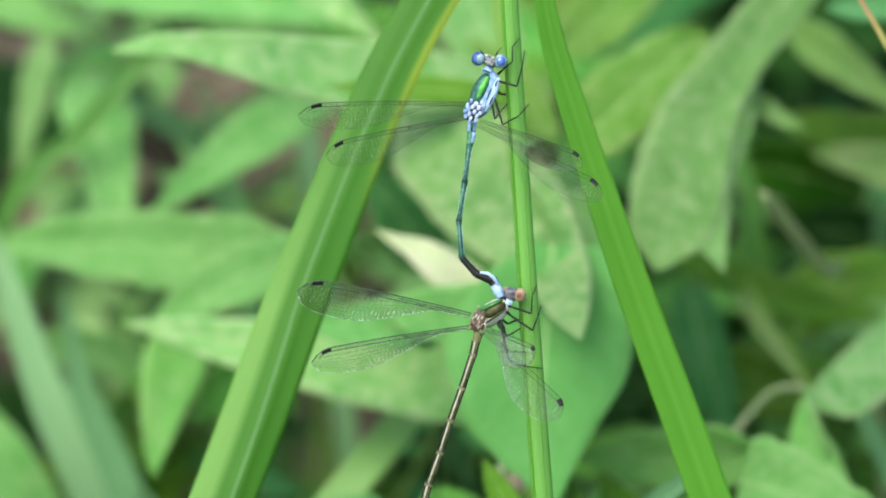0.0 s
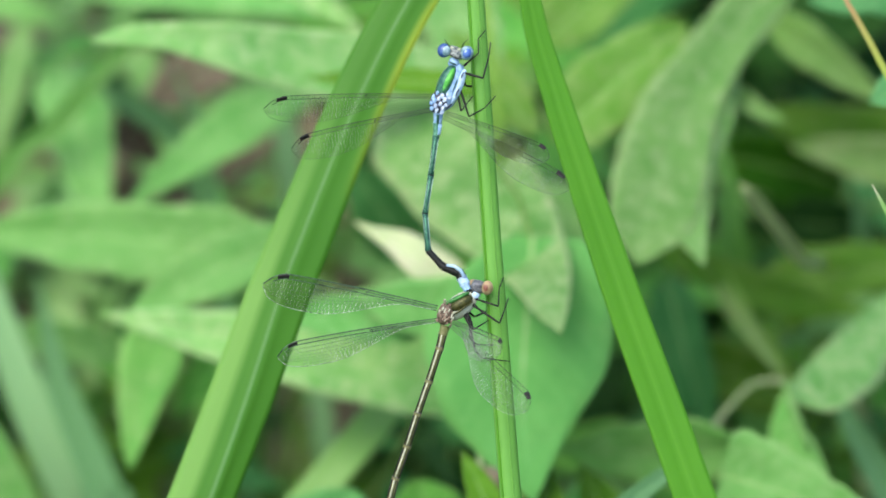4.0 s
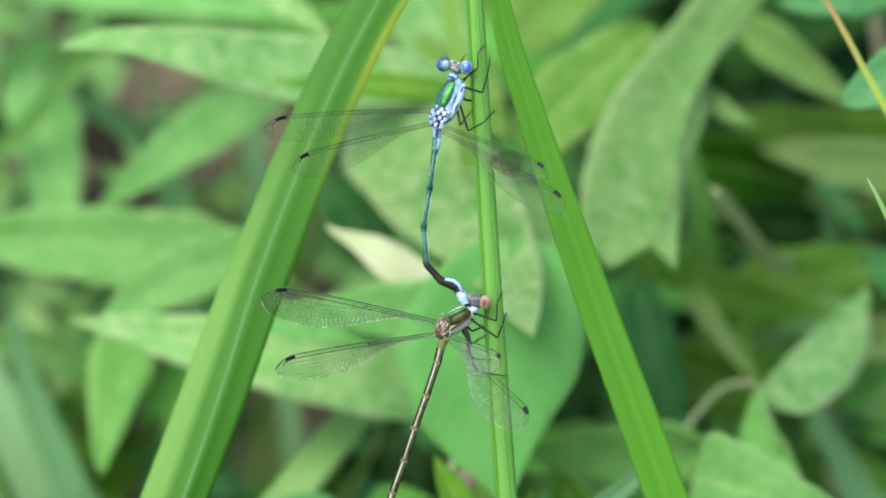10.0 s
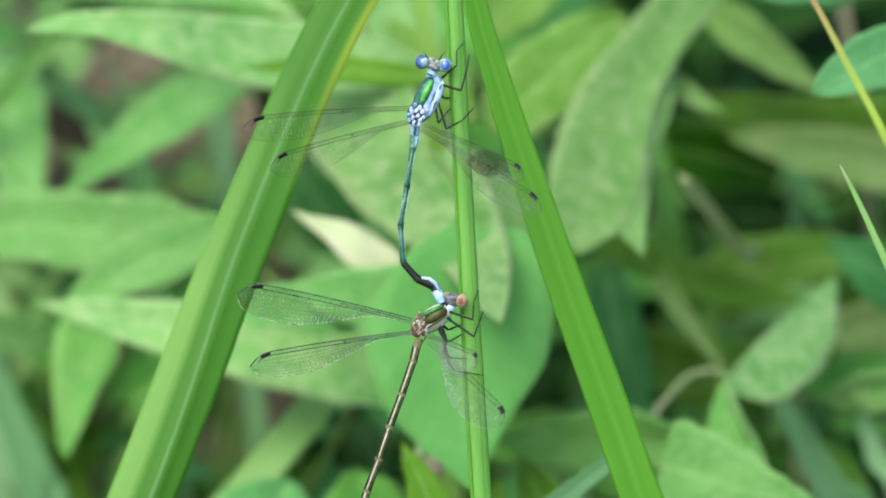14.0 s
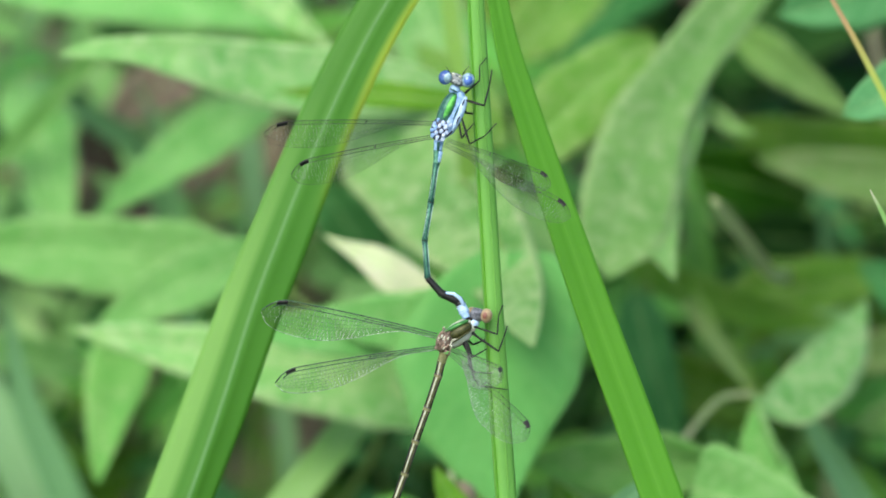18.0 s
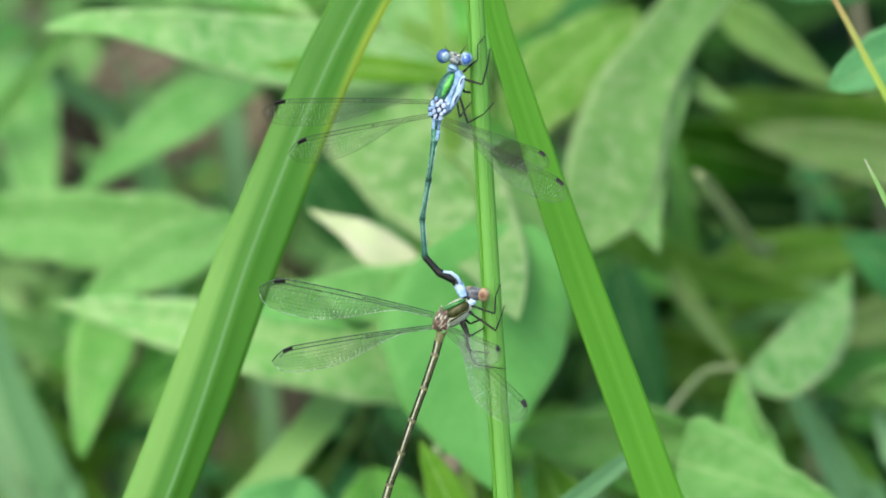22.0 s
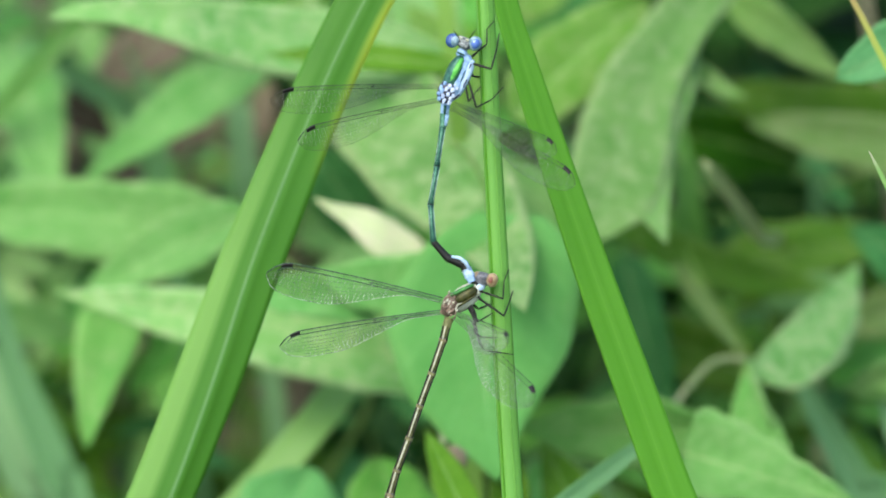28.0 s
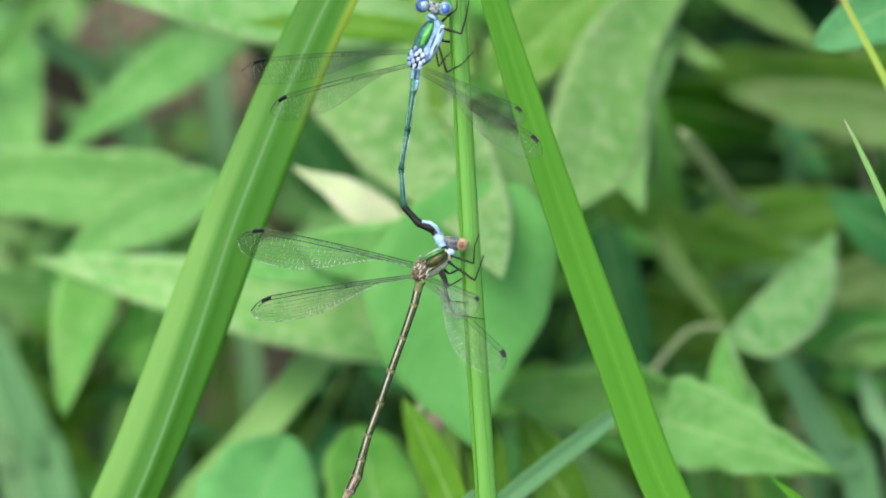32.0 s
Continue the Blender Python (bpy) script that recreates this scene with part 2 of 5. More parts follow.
PALE = leaf_material("pale_leaf", (0.138, 0.345, 0.082), (0.228, 0.445, 0.126), (0.40, 0.55, 0.26), 0.8, 0.55, 0.3, 0.5)
CREAM = leaf_material("cream_leaf", (0.42, 0.53, 0.25), (0.54, 0.60, 0.35), (0.55, 0.50, 0.38), 0.5, 0.6, 0.3)
MID = leaf_material("green_leaf", (0.065, 0.25, 0.0294), (0.11, 0.34, 0.0504), (0.24, 0.42, 0.118), 0.25, 0.5)
FRESH = leaf_material("fresh_leaf", (0.098, 0.295, 0.062), (0.122, 0.342, 0.077), (0.19, 0.38, 0.11), 0.2, 0.5, 0.35, 0.7)
DULL = leaf_material("grey_green_leaf", (0.10, 0.265, 0.060), (0.155, 0.338, 0.090), (0.29, 0.42, 0.18), 0.5, 0.55)
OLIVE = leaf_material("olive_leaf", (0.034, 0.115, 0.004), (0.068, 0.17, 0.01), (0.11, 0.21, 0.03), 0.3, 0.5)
# Near-black green: the shade deep among the plants is put into the colour.
DEEP_SHADE = leaf_material("shaded_green_leaf", (0.006, 0.036, 0.004), (0.016, 0.062, 0.007), (0.035, 0.09, 0.015), 0.2, 0.7)
BLUISH = leaf_material("bluish_leaf", (0.062, 0.225, 0.066), (0.10, 0.285, 0.095), (0.18, 0.36, 0.16), 0.25, 0.5)
YELLOW = leaf_material("yellow_green_leaf", (0.085, 0.215, 0.020), (0.128, 0.275, 0.040), (0.24, 0.34, 0.11), 0.55, 0.5)
BROWN = leaf_material("withered_leaf", (0.085, 0.070, 0.038), (0.165, 0.135, 0.082), (0.27, 0.23, 0.16), 0.4, 0.8, 0.15)
# Olive tone with the dark shading of its place painted in.
DUSK = leaf_material("shaded_olive_leaf", (0.018, 0.085, 0.002), (0.034, 0.115, 0.004), (0.05, 0.12, 0.01), 0.2, 0.7)
FLECKED = leaf_material("flecked_green_leaf", (0.095, 0.305, 0.052), (0.148, 0.375, 0.078), (0.29, 0.45, 0.16), 0.4, 0.5, 0.3, 0.3)
SOFT = leaf_material("soft_green_leaf", (0.10, 0.30, 0.062), (0.15, 0.375, 0.092), (0.27, 0.45, 0.17), 0.45, 0.5)
# Dark bluish leaf colour; where it fills gaps it also paints their shade.
SHADE = leaf_material("bluish_shaded_leaf", (0.026, 0.135, 0.030), (0.046, 0.185, 0.044), (0.08, 0.21, 0.07), 0.2, 0.6)
WILT = leaf_material("wilting_leaf", (0.10, 0.215, 0.038), (0.15, 0.29, 0.066), (0.22, 0.33, 0.11), 0.5, 0.6)
MINT = leaf_material("mint_leaf", (0.11, 0.35, 0.09), (0.14, 0.405, 0.112), (0.20, 0.45, 0.16), 0.15, 0.5, 0.35, 0.6)
LIME = leaf_material("lime_leaf", (0.06, 0.2, 0.00672), (0.1, 0.27, 0.0168), (0.15, 0.3, 0.042), 0.2, 0.5)
MOTTLED = leaf_material("mottled_leaf", (0.098, 0.272, 0.056), (0.168, 0.356, 0.094), (0.36, 0.47, 0.22), 0.8, 0.55, 0.32)
SAGE = leaf_material("sage_green_leaf", (0.098, 0.242, 0.052), (0.145, 0.305, 0.076), (0.26, 0.375, 0.16), 0.75, 0.6)
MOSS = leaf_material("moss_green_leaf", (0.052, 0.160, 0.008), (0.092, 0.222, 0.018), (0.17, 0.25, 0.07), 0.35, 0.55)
ASH = leaf_material("ashen_leaf", (0.100, 0.200, 0.040), (0.155, 0.262, 0.072), (0.24, 0.27, 0.13), 0.5, 0.65)
# Dark brown tone for a hole between leaves, its shade painted.
GAP_BROWN = leaf_material("shaded_gap_leaf", (0.022, 0.018, 0.010), (0.045, 0.034, 0.020), (0.08, 0.06, 0.04), 0.3, 0.8, 0.1)
STALK = leaf_material("stalk", (0.1, 0.19, 0.042), (0.16, 0.25, 0.0672), (0.22, 0.26, 0.101), 0.2, 0.5, 0.0, 0.0)
DRY_STALK = leaf_material("dry_stalk", (0.17, 0.26, 0.10), (0.26, 0.32, 0.165), (0.32, 0.28, 0.19), 0.35, 0.6, 0.0, 0.0)
# The broad blade's pale margin stripe is sheen put into its colour.
BROAD_BLADE = blade_material("broad_blade", (0.038, 0.165, 0.009), (0.074, 0.240, 0.021), (0.40, 0.52, 0.05), 0.83, (0.135, 0.295, 0.10), 15.0, sheen_band=((0.175, 0.375, 0.075), 0.25, 0.53))
NARROW_BLADE = blade_material("narrow_blade", (0.058, 0.240, 0.008), (0.102, 0.325, 0.016), None, 0.9, (0.105, 0.33, 0.017))
STEM_SKIN = blade_material("stem_skin", (0.090, 0.270, 0.032), (0.138, 0.35, 0.056), None, 0.9, (0.10, 0.285, 0.04), 8.0, 0.15)
PALE_GRASS = blade_material("pale_grass", (0.16, 0.36, 0.085), (0.25, 0.46, 0.13))
BLUE_GRASS = blade_material("bluish_grass", (0.09, 0.25, 0.09), (0.15, 0.33, 0.125))
DARK_GRASS = blade_material("dark_grass", (0.04, 0.12, 0.0252), (0.08, 0.18, 0.042))
YELLOW_GRASS = blade_material("yellow_grass", (0.15, 0.32, 0.045), (0.21, 0.39, 0.062))
ORANGE_GRASS = blade_material("orange_grass", (0.2, 0.36, 0.0336), (0.32, 0.42, 0.0672), None, 0.9, (0.3, 0.4, 0.0672), 8.0, 0.2, ((0.36, 0.22, 0.10), 0.55, 0.78))
DRY_GRASS = blade_material("dry_grass", (0.16, 0.17, 0.09), (0.25, 0.24, 0.15))
TIPPED_GRASS = blade_material("tipped_grass", (0.16, 0.36, 0.085), (0.25, 0.46, 0.13), tip=((0.50, 0.50, 0.36), 0.84, 0.98))
HAY_GRASS = blade_material("hay_grass", (0.32, 0.40, 0.17), (0.44, 0.50, 0.26))
MINT_GRASS = blade_material("mint_grass", (0.19, 0.40, 0.16), (0.27, 0.48, 0.22))
GREEN_GRASS = blade_material("green_grass", (0.06, 0.2, 0.0252), (0.1, 0.27, 0.042))
RIB = blade_material("pale_rib", (0.09, 0.24, 0.055), (0.130, 0.295, 0.09))
LEAF_RIB = leaf_material("leaf_rib", (0.20, 0.36, 0.10), (0.28, 0.44, 0.16), (0.36, 0.46, 0.22), 0.3, 0.5, 0.1, 0.0)
PINK_RIB = leaf_material("pinkish_rib", (0.34, 0.34, 0.17), (0.46, 0.42, 0.27), (0.50, 0.36, 0.28), 0.5, 0.5, 0.1, 0.0)
SOIL = soil_material()
MEMBRANE = membrane_material("wing_membrane", 0.007, 0.985)
PATCHED = membrane_material("patched_wing_membrane", 0.006, 0.975, ((0.0122, -0.0024, 0.0), 0.0031, (0.71, 0.68, 0.60)))
SWEPT = membrane_material("swept_wing_membrane", 0.008, 0.965)
FROSTED = membrane_material("frosted_wing_membrane", 0.014, 0.975)
DUSKY = membrane_material("dusky_wing_membrane", 0.014, 0.97, ((0.0208, -0.0018, 0.0), 0.0052, (0.90, 0.88, 0.84)))
VEIN = skin_material("wing_vein", (0.008, 0.010, 0.007), (0.035, 0.04, 0.028), gloss=0.6)
# Two vein tones with the wings' sparkle put into pale mottled colour.
SPARKLE_VEIN = skin_material("sparkle_wing_vein", (0.035, 0.05, 0.035), (0.42, 0.48, 0.40), 2600.0, 0.0, 0.3)
GLINT_VEIN = skin_material("glint_wing_vein", (0.14, 0.18, 0.13), (0.70, 0.76, 0.66), 3200.0, 0.0, 0.3)
FRONT_VEIN = skin_material("green_wing_vein", (0.010, 0.028, 0.015), (0.06, 0.12, 0.06), 2200.0, 0.0, 0.4)
SPOT = skin_material("wing_spot", (0.006, 0.006, 0.006), (0.018, 0.016, 0.014), gloss=0.5)
EYE_BLUE = skin_material("pale_blue_eye", (0.12, 0.21, 0.24), (0.24, 0.35, 0.37), 1500.0, 0.0, 0.25, 0.4)
EYE_TAN = skin_material("tan_eye", (0.21, 0.145, 0.065), (0.33, 0.25, 0.14), 900.0, 0.0, 0.3, 0.2)
EYE_HIGHLIGHT = skin_material("eye_highlight", (0.22, 0.33, 0.42), (0.36, 0.48, 0.56), 1800.0, 0.0, 0.3, 0.2)
EYE_RED = skin_material("reddish_eye", (0.15, 0.055, 0.035), (0.24, 0.10, 0.065), 1200.0, 0.0, 0.3, 0.2)
POWDER = skin_material("powder_blue_skin", (0.14, 0.25, 0.42), (0.27, 0.42, 0.58), 1500.0, 0.0, 0.6)
WHITE_SKIN = skin_material("white_skin", (0.28, 0.42, 0.57), (0.40, 0.54, 0.66), 1500.0, 0.0, 0.6)
PALE_PLATE = skin_material("pale_plate_skin", (0.28, 0.36, 0.48), (0.46, 0.54, 0.64), 2200.0, 0.0, 0.6)
GREEN_METAL = skin_material("green_sheen", (0.05, 0.27, 0.035), (0.11, 0.40, 0.075), 1400.0, 0.25, 0.4)
LEAF_METAL = skin_material("dull_green_sheen", (0.025, 0.12, 0.025), (0.055, 0.19, 0.045), 1400.0, 0.3, 0.4)
DARK_GREEN = skin_material("dark_green_sheen", (0.012, 0.06, 0.045), (0.04, 0.13, 0.085), 1600.0, 0.3, 0.32)
BLACK = skin_material("black_skin", (0.003, 0.004, 0.003), (0.010, 0.012, 0.009), gloss=0.5)
JOINT_BROWN = skin_material("brown_joint_skin", (0.06, 0.045, 0.03), (0.17, 0.12, 0.085), 2200.0)
JOINT_DARK = skin_material("dark_joint_skin", (0.018, 0.02, 0.035), (0.06, 0.065, 0.09), 2200.0)
FACE_SKIN = skin_material("mottled_face_skin", (0.04, 0.055, 0.055), (0.24, 0.27, 0.25), 2600.0)
GREY_SKIN = skin_material("grey_skin", (0.035, 0.04, 0.045), (0.16, 0.17, 0.18), 2600.0)
BRONZE = skin_material("bronze_skin", (0.10, 0.108, 0.034), (0.18, 0.192, 0.076), 1500.0, 0.0, 0.4)
TAN = skin_material("tan_skin", (0.13, 0.09, 0.06), (0.34, 0.25, 0.18), 2300.0, 0.0, 0.5)
EYE_CLEAR = skin_material("clear_blue_eye", (0.022, 0.055, 0.17), (0.06, 0.125, 0.30), 1200.0, 0.0, 0.25, 0.4)
EYE_MID = skin_material("deep_blue_eye", (0.03, 0.075, 0.28), (0.07, 0.145, 0.40), 1500.0, 0.0, 0.25, 0.4)
DARK_BRONZE = skin_material("dark_bronze_skin", (0.020, 0.026, 0.007), (0.062, 0.064, 0.018), 1500.0, 0.3, 0.35)
TEAL = skin_material("teal_sheen", (0.045, 0.15, 0.095), (0.10, 0.25, 0.15), 1600.0, 0.2, 0.3)
PALE_TEAL = skin_material("pale_teal_skin", (0.16, 0.27, 0.22), (0.30, 0.44, 0.36), 1600.0, 0.0, 0.35)
CREAM_SKIN = skin_material("cream_skin", (0.34, 0.36, 0.24), (0.48, 0.50, 0.40), 1500.0, 0.0, 0.5)


# ---- builders ----
def mesh_of(name, verts, faces, mat, uvs=None):
    me = bpy.data.meshes.new(name)
    me.from_pydata([tuple(v) for v in verts], [], faces)
    me.materials.append(mat)
    if uvs:
        layer = me.uv_layers.new(name="UVMap")
        for loop in me.loops:
            layer.data[loop.index].uv = uvs[loop.vertex_index]
    for p in me.polygons:
        p.use_smooth = True
    me.update()
    return me


def thing(name, place, label, category, group="", kind=""):
    ob = new(name)
    ob.matrix_world = Matrix.Translation(place)
    return tagged(ob, label, category, group, kind)


def home_of(ob):
    p = Vector((0, 0, 0))
    while ob:
        p = p + ob.location
        ob = ob.parent
    return p


def hang(name, me, parent, label=""):
    """Links a mesh whose points are counted from its thing's origin."""
    ob = new(name, me)
    ob.parent = parent
    if label:
        ob["label"] = label
    return ob


def curve_through(pts, n):
    """n + 1 places on a smooth curve through the points (any number of values each)."""
    P = [np.array(p, float) for p in pts]
    P = [2 * P[0] - P[1]] + P + [2 * P[-1] - P[-2]]
    out = []
    segs = len(P) - 3
    for i in range(n + 1):
        s = i / n * segs
        k = min(int(s), segs - 1)
        t = s - k
        a, b, c, d = P[k:k + 4]
        out.append(0.5 * (2 * b + (c - a) * t + (2 * a - 5 * b + 4 * c - d) * t * t + (3 * b - a - 3 * c + d) * t ** 3))
    return out


def tube_data(pts, radii, sides=8, squash=1.0, facing=None):
    """Rings along a path: points, faces and uvs."""
    pts = [Vector([float(c) for c in p]) for p in pts]
    facing = facing or -AWAY
    verts, faces, uvs = [], [], []
    n = len(pts)
    for i, p in enumerate(pts):
        d = (pts[min(i + 1, n - 1)] - pts[max(i - 1, 0)]).normalized()
        s = d.cross(facing)
        if s.length < 1e-6:
            s = d.cross(Vector((0.3, 1, 0.2)))
        s.normalize()
        f = s.cross(d)
        for j in range(sides):
            a = 2 * math.pi * j / sides
            verts.append(p + (s * math.cos(a) + f * math.sin(a) * squash) * radii[i])
            uvs.append((abs(2 * j / sides - 1), i / max(1, n - 1)))
    for i in range(n - 1):
        for j in range(sides):
            k = (j + 1) % sides
            faces.append((i * sides + j, i * sides + k, (i + 1) * sides + k, (i + 1) * sides + j))
    faces.append(tuple(reversed(range(sides))))
    faces.append(tuple(range((n - 1) * sides, n * sides)))
    return verts, faces, uvs


def tube(name, pts, radii, mat, parent, sides=8, squash=1.0, label=""):
    o = home_of(parent)
    v, f, uv = tube_data(pts, radii, sides, squash)
    return hang(name, mesh_of(name, [p - o for p in v], f, mat, uv), parent, label)


def egg(name, centre, along, across, deep, mat, parent, label="", rough=0.0):
    """An egg-shaped piece with three half axes, given as vectors."""
    o = home_of(parent)
    verts, faces = [], []
    R, S = 10, 14
    for i in range(R + 1):
        a = math.pi * i / R
        for j in range(S):
            b = 2 * math.pi * j / S
            r = 1 + rough * noise.noise(Vector((math.cos(a) * 3, math.sin(a) * math.cos(b) * 3, math.sin(a) * math.sin(b) * 3 + centre[0] * 900)))
            verts.append(centre - o + r * (along * math.cos(a) + across * (math.sin(a) * math.cos(b)) + deep * (math.sin(a) * math.sin(b))))
    for i in range(R):
        for j in range(S):
            k = (j + 1) % S
            faces.append((i * S + j, (i + 1) * S + j, (i + 1) * S + k, i * S + k))
    me = mesh_of(name, verts, faces, mat)
    bm = bmesh.new()
    bm.from_mesh(me)
    bmesh.ops.remove_doubles(bm, verts=bm.verts, dist=1e-7)
    bmesh.ops.recalc_face_normals(bm, faces=bm.faces)
    bm.to_mesh(me)
    bm.free()
    for p in me.polygons:
        p.use_smooth = True
    return hang(name, me, parent, label)


SHAPES = {
    "lance": lambda s: 3.0 * s ** 0.62 * (1 - s) ** 1.05,
    "ovate": lambda s: 2.12 * s ** 0.42 * (1 - s) ** 0.72,
    "delta": lambda s: 1.3 * s ** 0.12 * (1 - s) ** 0.95,
}


def sheet_data(rows, thick):
    """Closes a grid of (place, normal) rows into a thin solid: points and faces; the uvs follow the grid."""
    nv, nu = len(rows), len(rows[0])
    verts = [p + n * thick / 2 for r in rows for p, n in r] + [p - n * thick / 2 for r in rows for p, n in r]
    uvs = [(i / (nu - 1), j / (nv - 1)) for j in range(nv) for i in range(nu)] * 2
    off = nv * nu
    faces = []
    for j in range(nv - 1):
        for i in range(nu - 1):
            a, b, c, d = j * nu + i, j * nu + i + 1, (j + 1) * nu + i + 1, (j + 1) * nu + i
            faces += [(a, b, c, d), (off + d, off + c, off + b, off + a)]
    rim = [i for i in range(nu)] + [j * nu + nu - 1 for j in range(1, nv)]
    rim += [(nv - 1) * nu + i for i in range(nu - 2, -1, -1)] + [j * nu for j in range(nv - 2, 0, -1)]
    for k, a in enumerate(rim):
        b = rim[(k + 1) % len(rim)]
        faces.append((b, a, off + a, off + b))
    return verts, faces, uvs


def leaf_data(base, tip, width, shape="lance", turn=0.0, sag=0.06, bow=0.0, fold=12.0, wave=0.085, teeth=0, seed=0, nu=9, nv=26, facing=None, skew=0.0, rag=0.16):
    axis = tip - base
    L = axis.length
    d = axis / L
    side = d.cross(facing or -AWAY).normalized()
    side = Matrix.Rotation(radians(turn), 3, d) @ side
    nor = side.cross(d).normalized()
    prof = SHAPES[shape]
    rows = []
    for j in range(nv):
        s = j / (nv - 1)
        w = width / 2 * max(0.012, prof(s))
        if teeth:
            w *= 1 + 0.06 * (1 - (s * teeth) % 1.0) + 0.05 * noise.noise(Vector((s * 9.0, seed, 1.0)))
        arch = math.sin(math.pi * s)
        c = base + axis * s + nor * (sag * L * arch) + side * (bow * L * arch)
        row = []
        for i in range(nu):
            u = 2 * i / (nu - 1) - 1
            ragged = 1 + rag * noise.noise(Vector((s * 6.5, seed * 3.1, 5.0 if u > 0 else 9.0))) + 0.4 * rag * noise.noise(Vector((s * 21.0, seed * 3.1, 2.0 if u > 0 else 7.0)))
            crinkle = noise.noise(Vector((s * 4.0, u * 1.6, seed * 7.3))) * wave * width
            p = c + side * (u * w * ragged * (1 + skew * (1 if u > 0 else -1))) + nor * (abs(u) * w * math.tan(radians(fold)) + crinkle * (0.4 + abs(u)))
            row.append((p, nor))
        rows.append(row)
    return sheet_data(rows, 0.0003)


def leaf(plant, base, tip, width, mat, shape="lance", name="leaf", label="", rib=None, **more):
    o = home_of(plant)
    more.setdefault("seed", base[0] + tip[1])
    more.setdefault("turn", 10 * math.sin(base[0] * 1.7 + tip[1]))
    v, f, uv = leaf_data(spot(*base), spot(*tip), width * UNIT, shape, **more)
    ob = hang(name, mesh_of(name, [p - o for p in v], f, mat, uv), plant, label)
    nu, nv = 9, more.get("nv", 26)
    line = [v[j * nu + nu // 2] - o for j in range(nv)]
    r = max(0.00012, width * UNIT * 0.014)
    v, f, uv = tube_data(line, [r * (1 - 0.85 * j / (nv - 1)) for j in range(nv)], 5, 0.6)
    hang("midrib", mesh_of("midrib", v, f, rib or LEAF_RIB, uv), ob, "pinkish midrib" if rib else "")
    return ob


def formed_leaf(plant, rows, mat, label="", rib=None, turn=0.0, fold=8.0, wave=0.05, seed=1.0, teeth=0, n=34):
    """A leaf of uneven outline: (x, y, back, half width to the left of its run, half width to the right) from base to tip."""
    o = home_of(plant)
    line = curve_through(rows, n)
    mids = [spot(*p[:3]) for p in line]
    grid, keel = [], []
    for i, p in enumerate(line):
        d = (mids[min(i + 1, n)] - mids[max(i - 1, 0)]).normalized()
        side = Matrix.Rotation(radians(turn), 3, d) @ d.cross(-AWAY).normalized()
        nor = side.cross(d).normalized()
        s = i / n
        row = []
        for k in range(9):
            u = k / 4 - 1
            w = max(0.6, float(p[3] if u < 0 else p[4])) * UNIT
            w *= 1 + 0.05 * noise.noise(Vector((s * 8, seed, 3.0 if u > 0 else 6.0)))
            if teeth:
                w *= 1 + 0.07 * (1 - (s * teeth) % 1.0)
            crinkle = noise.noise(Vector((s * 5, u * 1.7, seed * 5.1))) * wave * (w + 40 * UNIT)
            row.append((mids[i] - o + side * (u * w) + nor * (abs(u) * w * math.tan(radians(fold)) + crinkle * (0.3 + abs(u))), nor))
        grid.append(row)
        keel.append(row[4][0])
    v, f, uv = sheet_data(grid, 0.0003)
    ob = hang("leaf", mesh_of("leaf", v, f, mat, uv), plant, label)
    thick = max(0.00012, UNIT * 0.02 * max(r[3] + r[4] for r in rows))
    v, f, uv = tube_data(keel, [thick * (1 - 0.85 * i / n) for i in range(n + 1)], 5, 0.6)
    hang("midrib", mesh_of("midrib", v, f, rib or LEAF_RIB, uv), ob, "pinkish midrib" if rib else "")
    return ob


def blade(name, pts, mat, label, category="grass", fold=18.0, steps=60, thick=0.0004, turn=0.0, group="", rib=None, rib_size=0.0002, twist=0.0, narrow_side=1.0):
    """A long grass blade through (x, y, back, width) rows, from its root to its tip, folded along its rib."""
    line = curve_through(pts, steps)
    places = [spot(*p[:3]) for p in line]
    ob = thing(name, places[0], label, category, group)
    rows, keel, sizes = [], [], []
    for i, p in enumerate(line):
        d = (places[min(i + 1, steps)] - places[max(i - 1, 0)]).normalized()
        side = d.cross(-AWAY).normalized()
        side = Matrix.Rotation(radians(turn + twist * max(-0.2, min(1.3, (0.5 - i / steps) / 0.167))), 3, d) @ side
        nor = side.cross(d)
        w = max(0.4, float(p[3])) * UNIT / 2
        bend = fold if not isinstance(fold, tuple) else fold[0] + (fold[1] - fold[0]) * min(1.0, max(0.0, (i / steps - 0.33) / 0.34))
        k = w * math.tan(radians(bend))
        lesser = 1 + (narrow_side - 1) * max(0.0, min(1.3, (0.5 - i / steps) / 0.167))
        rows.append([(places[i] - places[0] + side * (u * w * (lesser if u > 0 else 1)) + nor * ((math.sqrt(u * u + 0.01) - 0.5) * k + 0.03 * w * math.sin(u * 9)), nor)
                     for u in (-1, -0.8, -0.55, -0.3, -0.12, 0, 0.12, 0.3, 0.55, 0.8, 1)])
        keel.append(places[i] + nor * (-0.4 * k + thick * 0.3))
        sizes.append(min(rib_size, w * 0.3))
    v, f, uv = sheet_data(rows, thick)
    hang("blade", mesh_of("blade", v, f, mat, uv), ob)
    tube("midrib", keel, sizes, rib or mat, ob, 6, 0.6)
    return ob


def grass(pts, mat, label, **more):
    return blade("grass_plant", pts, mat, label, "grass plant", **more)


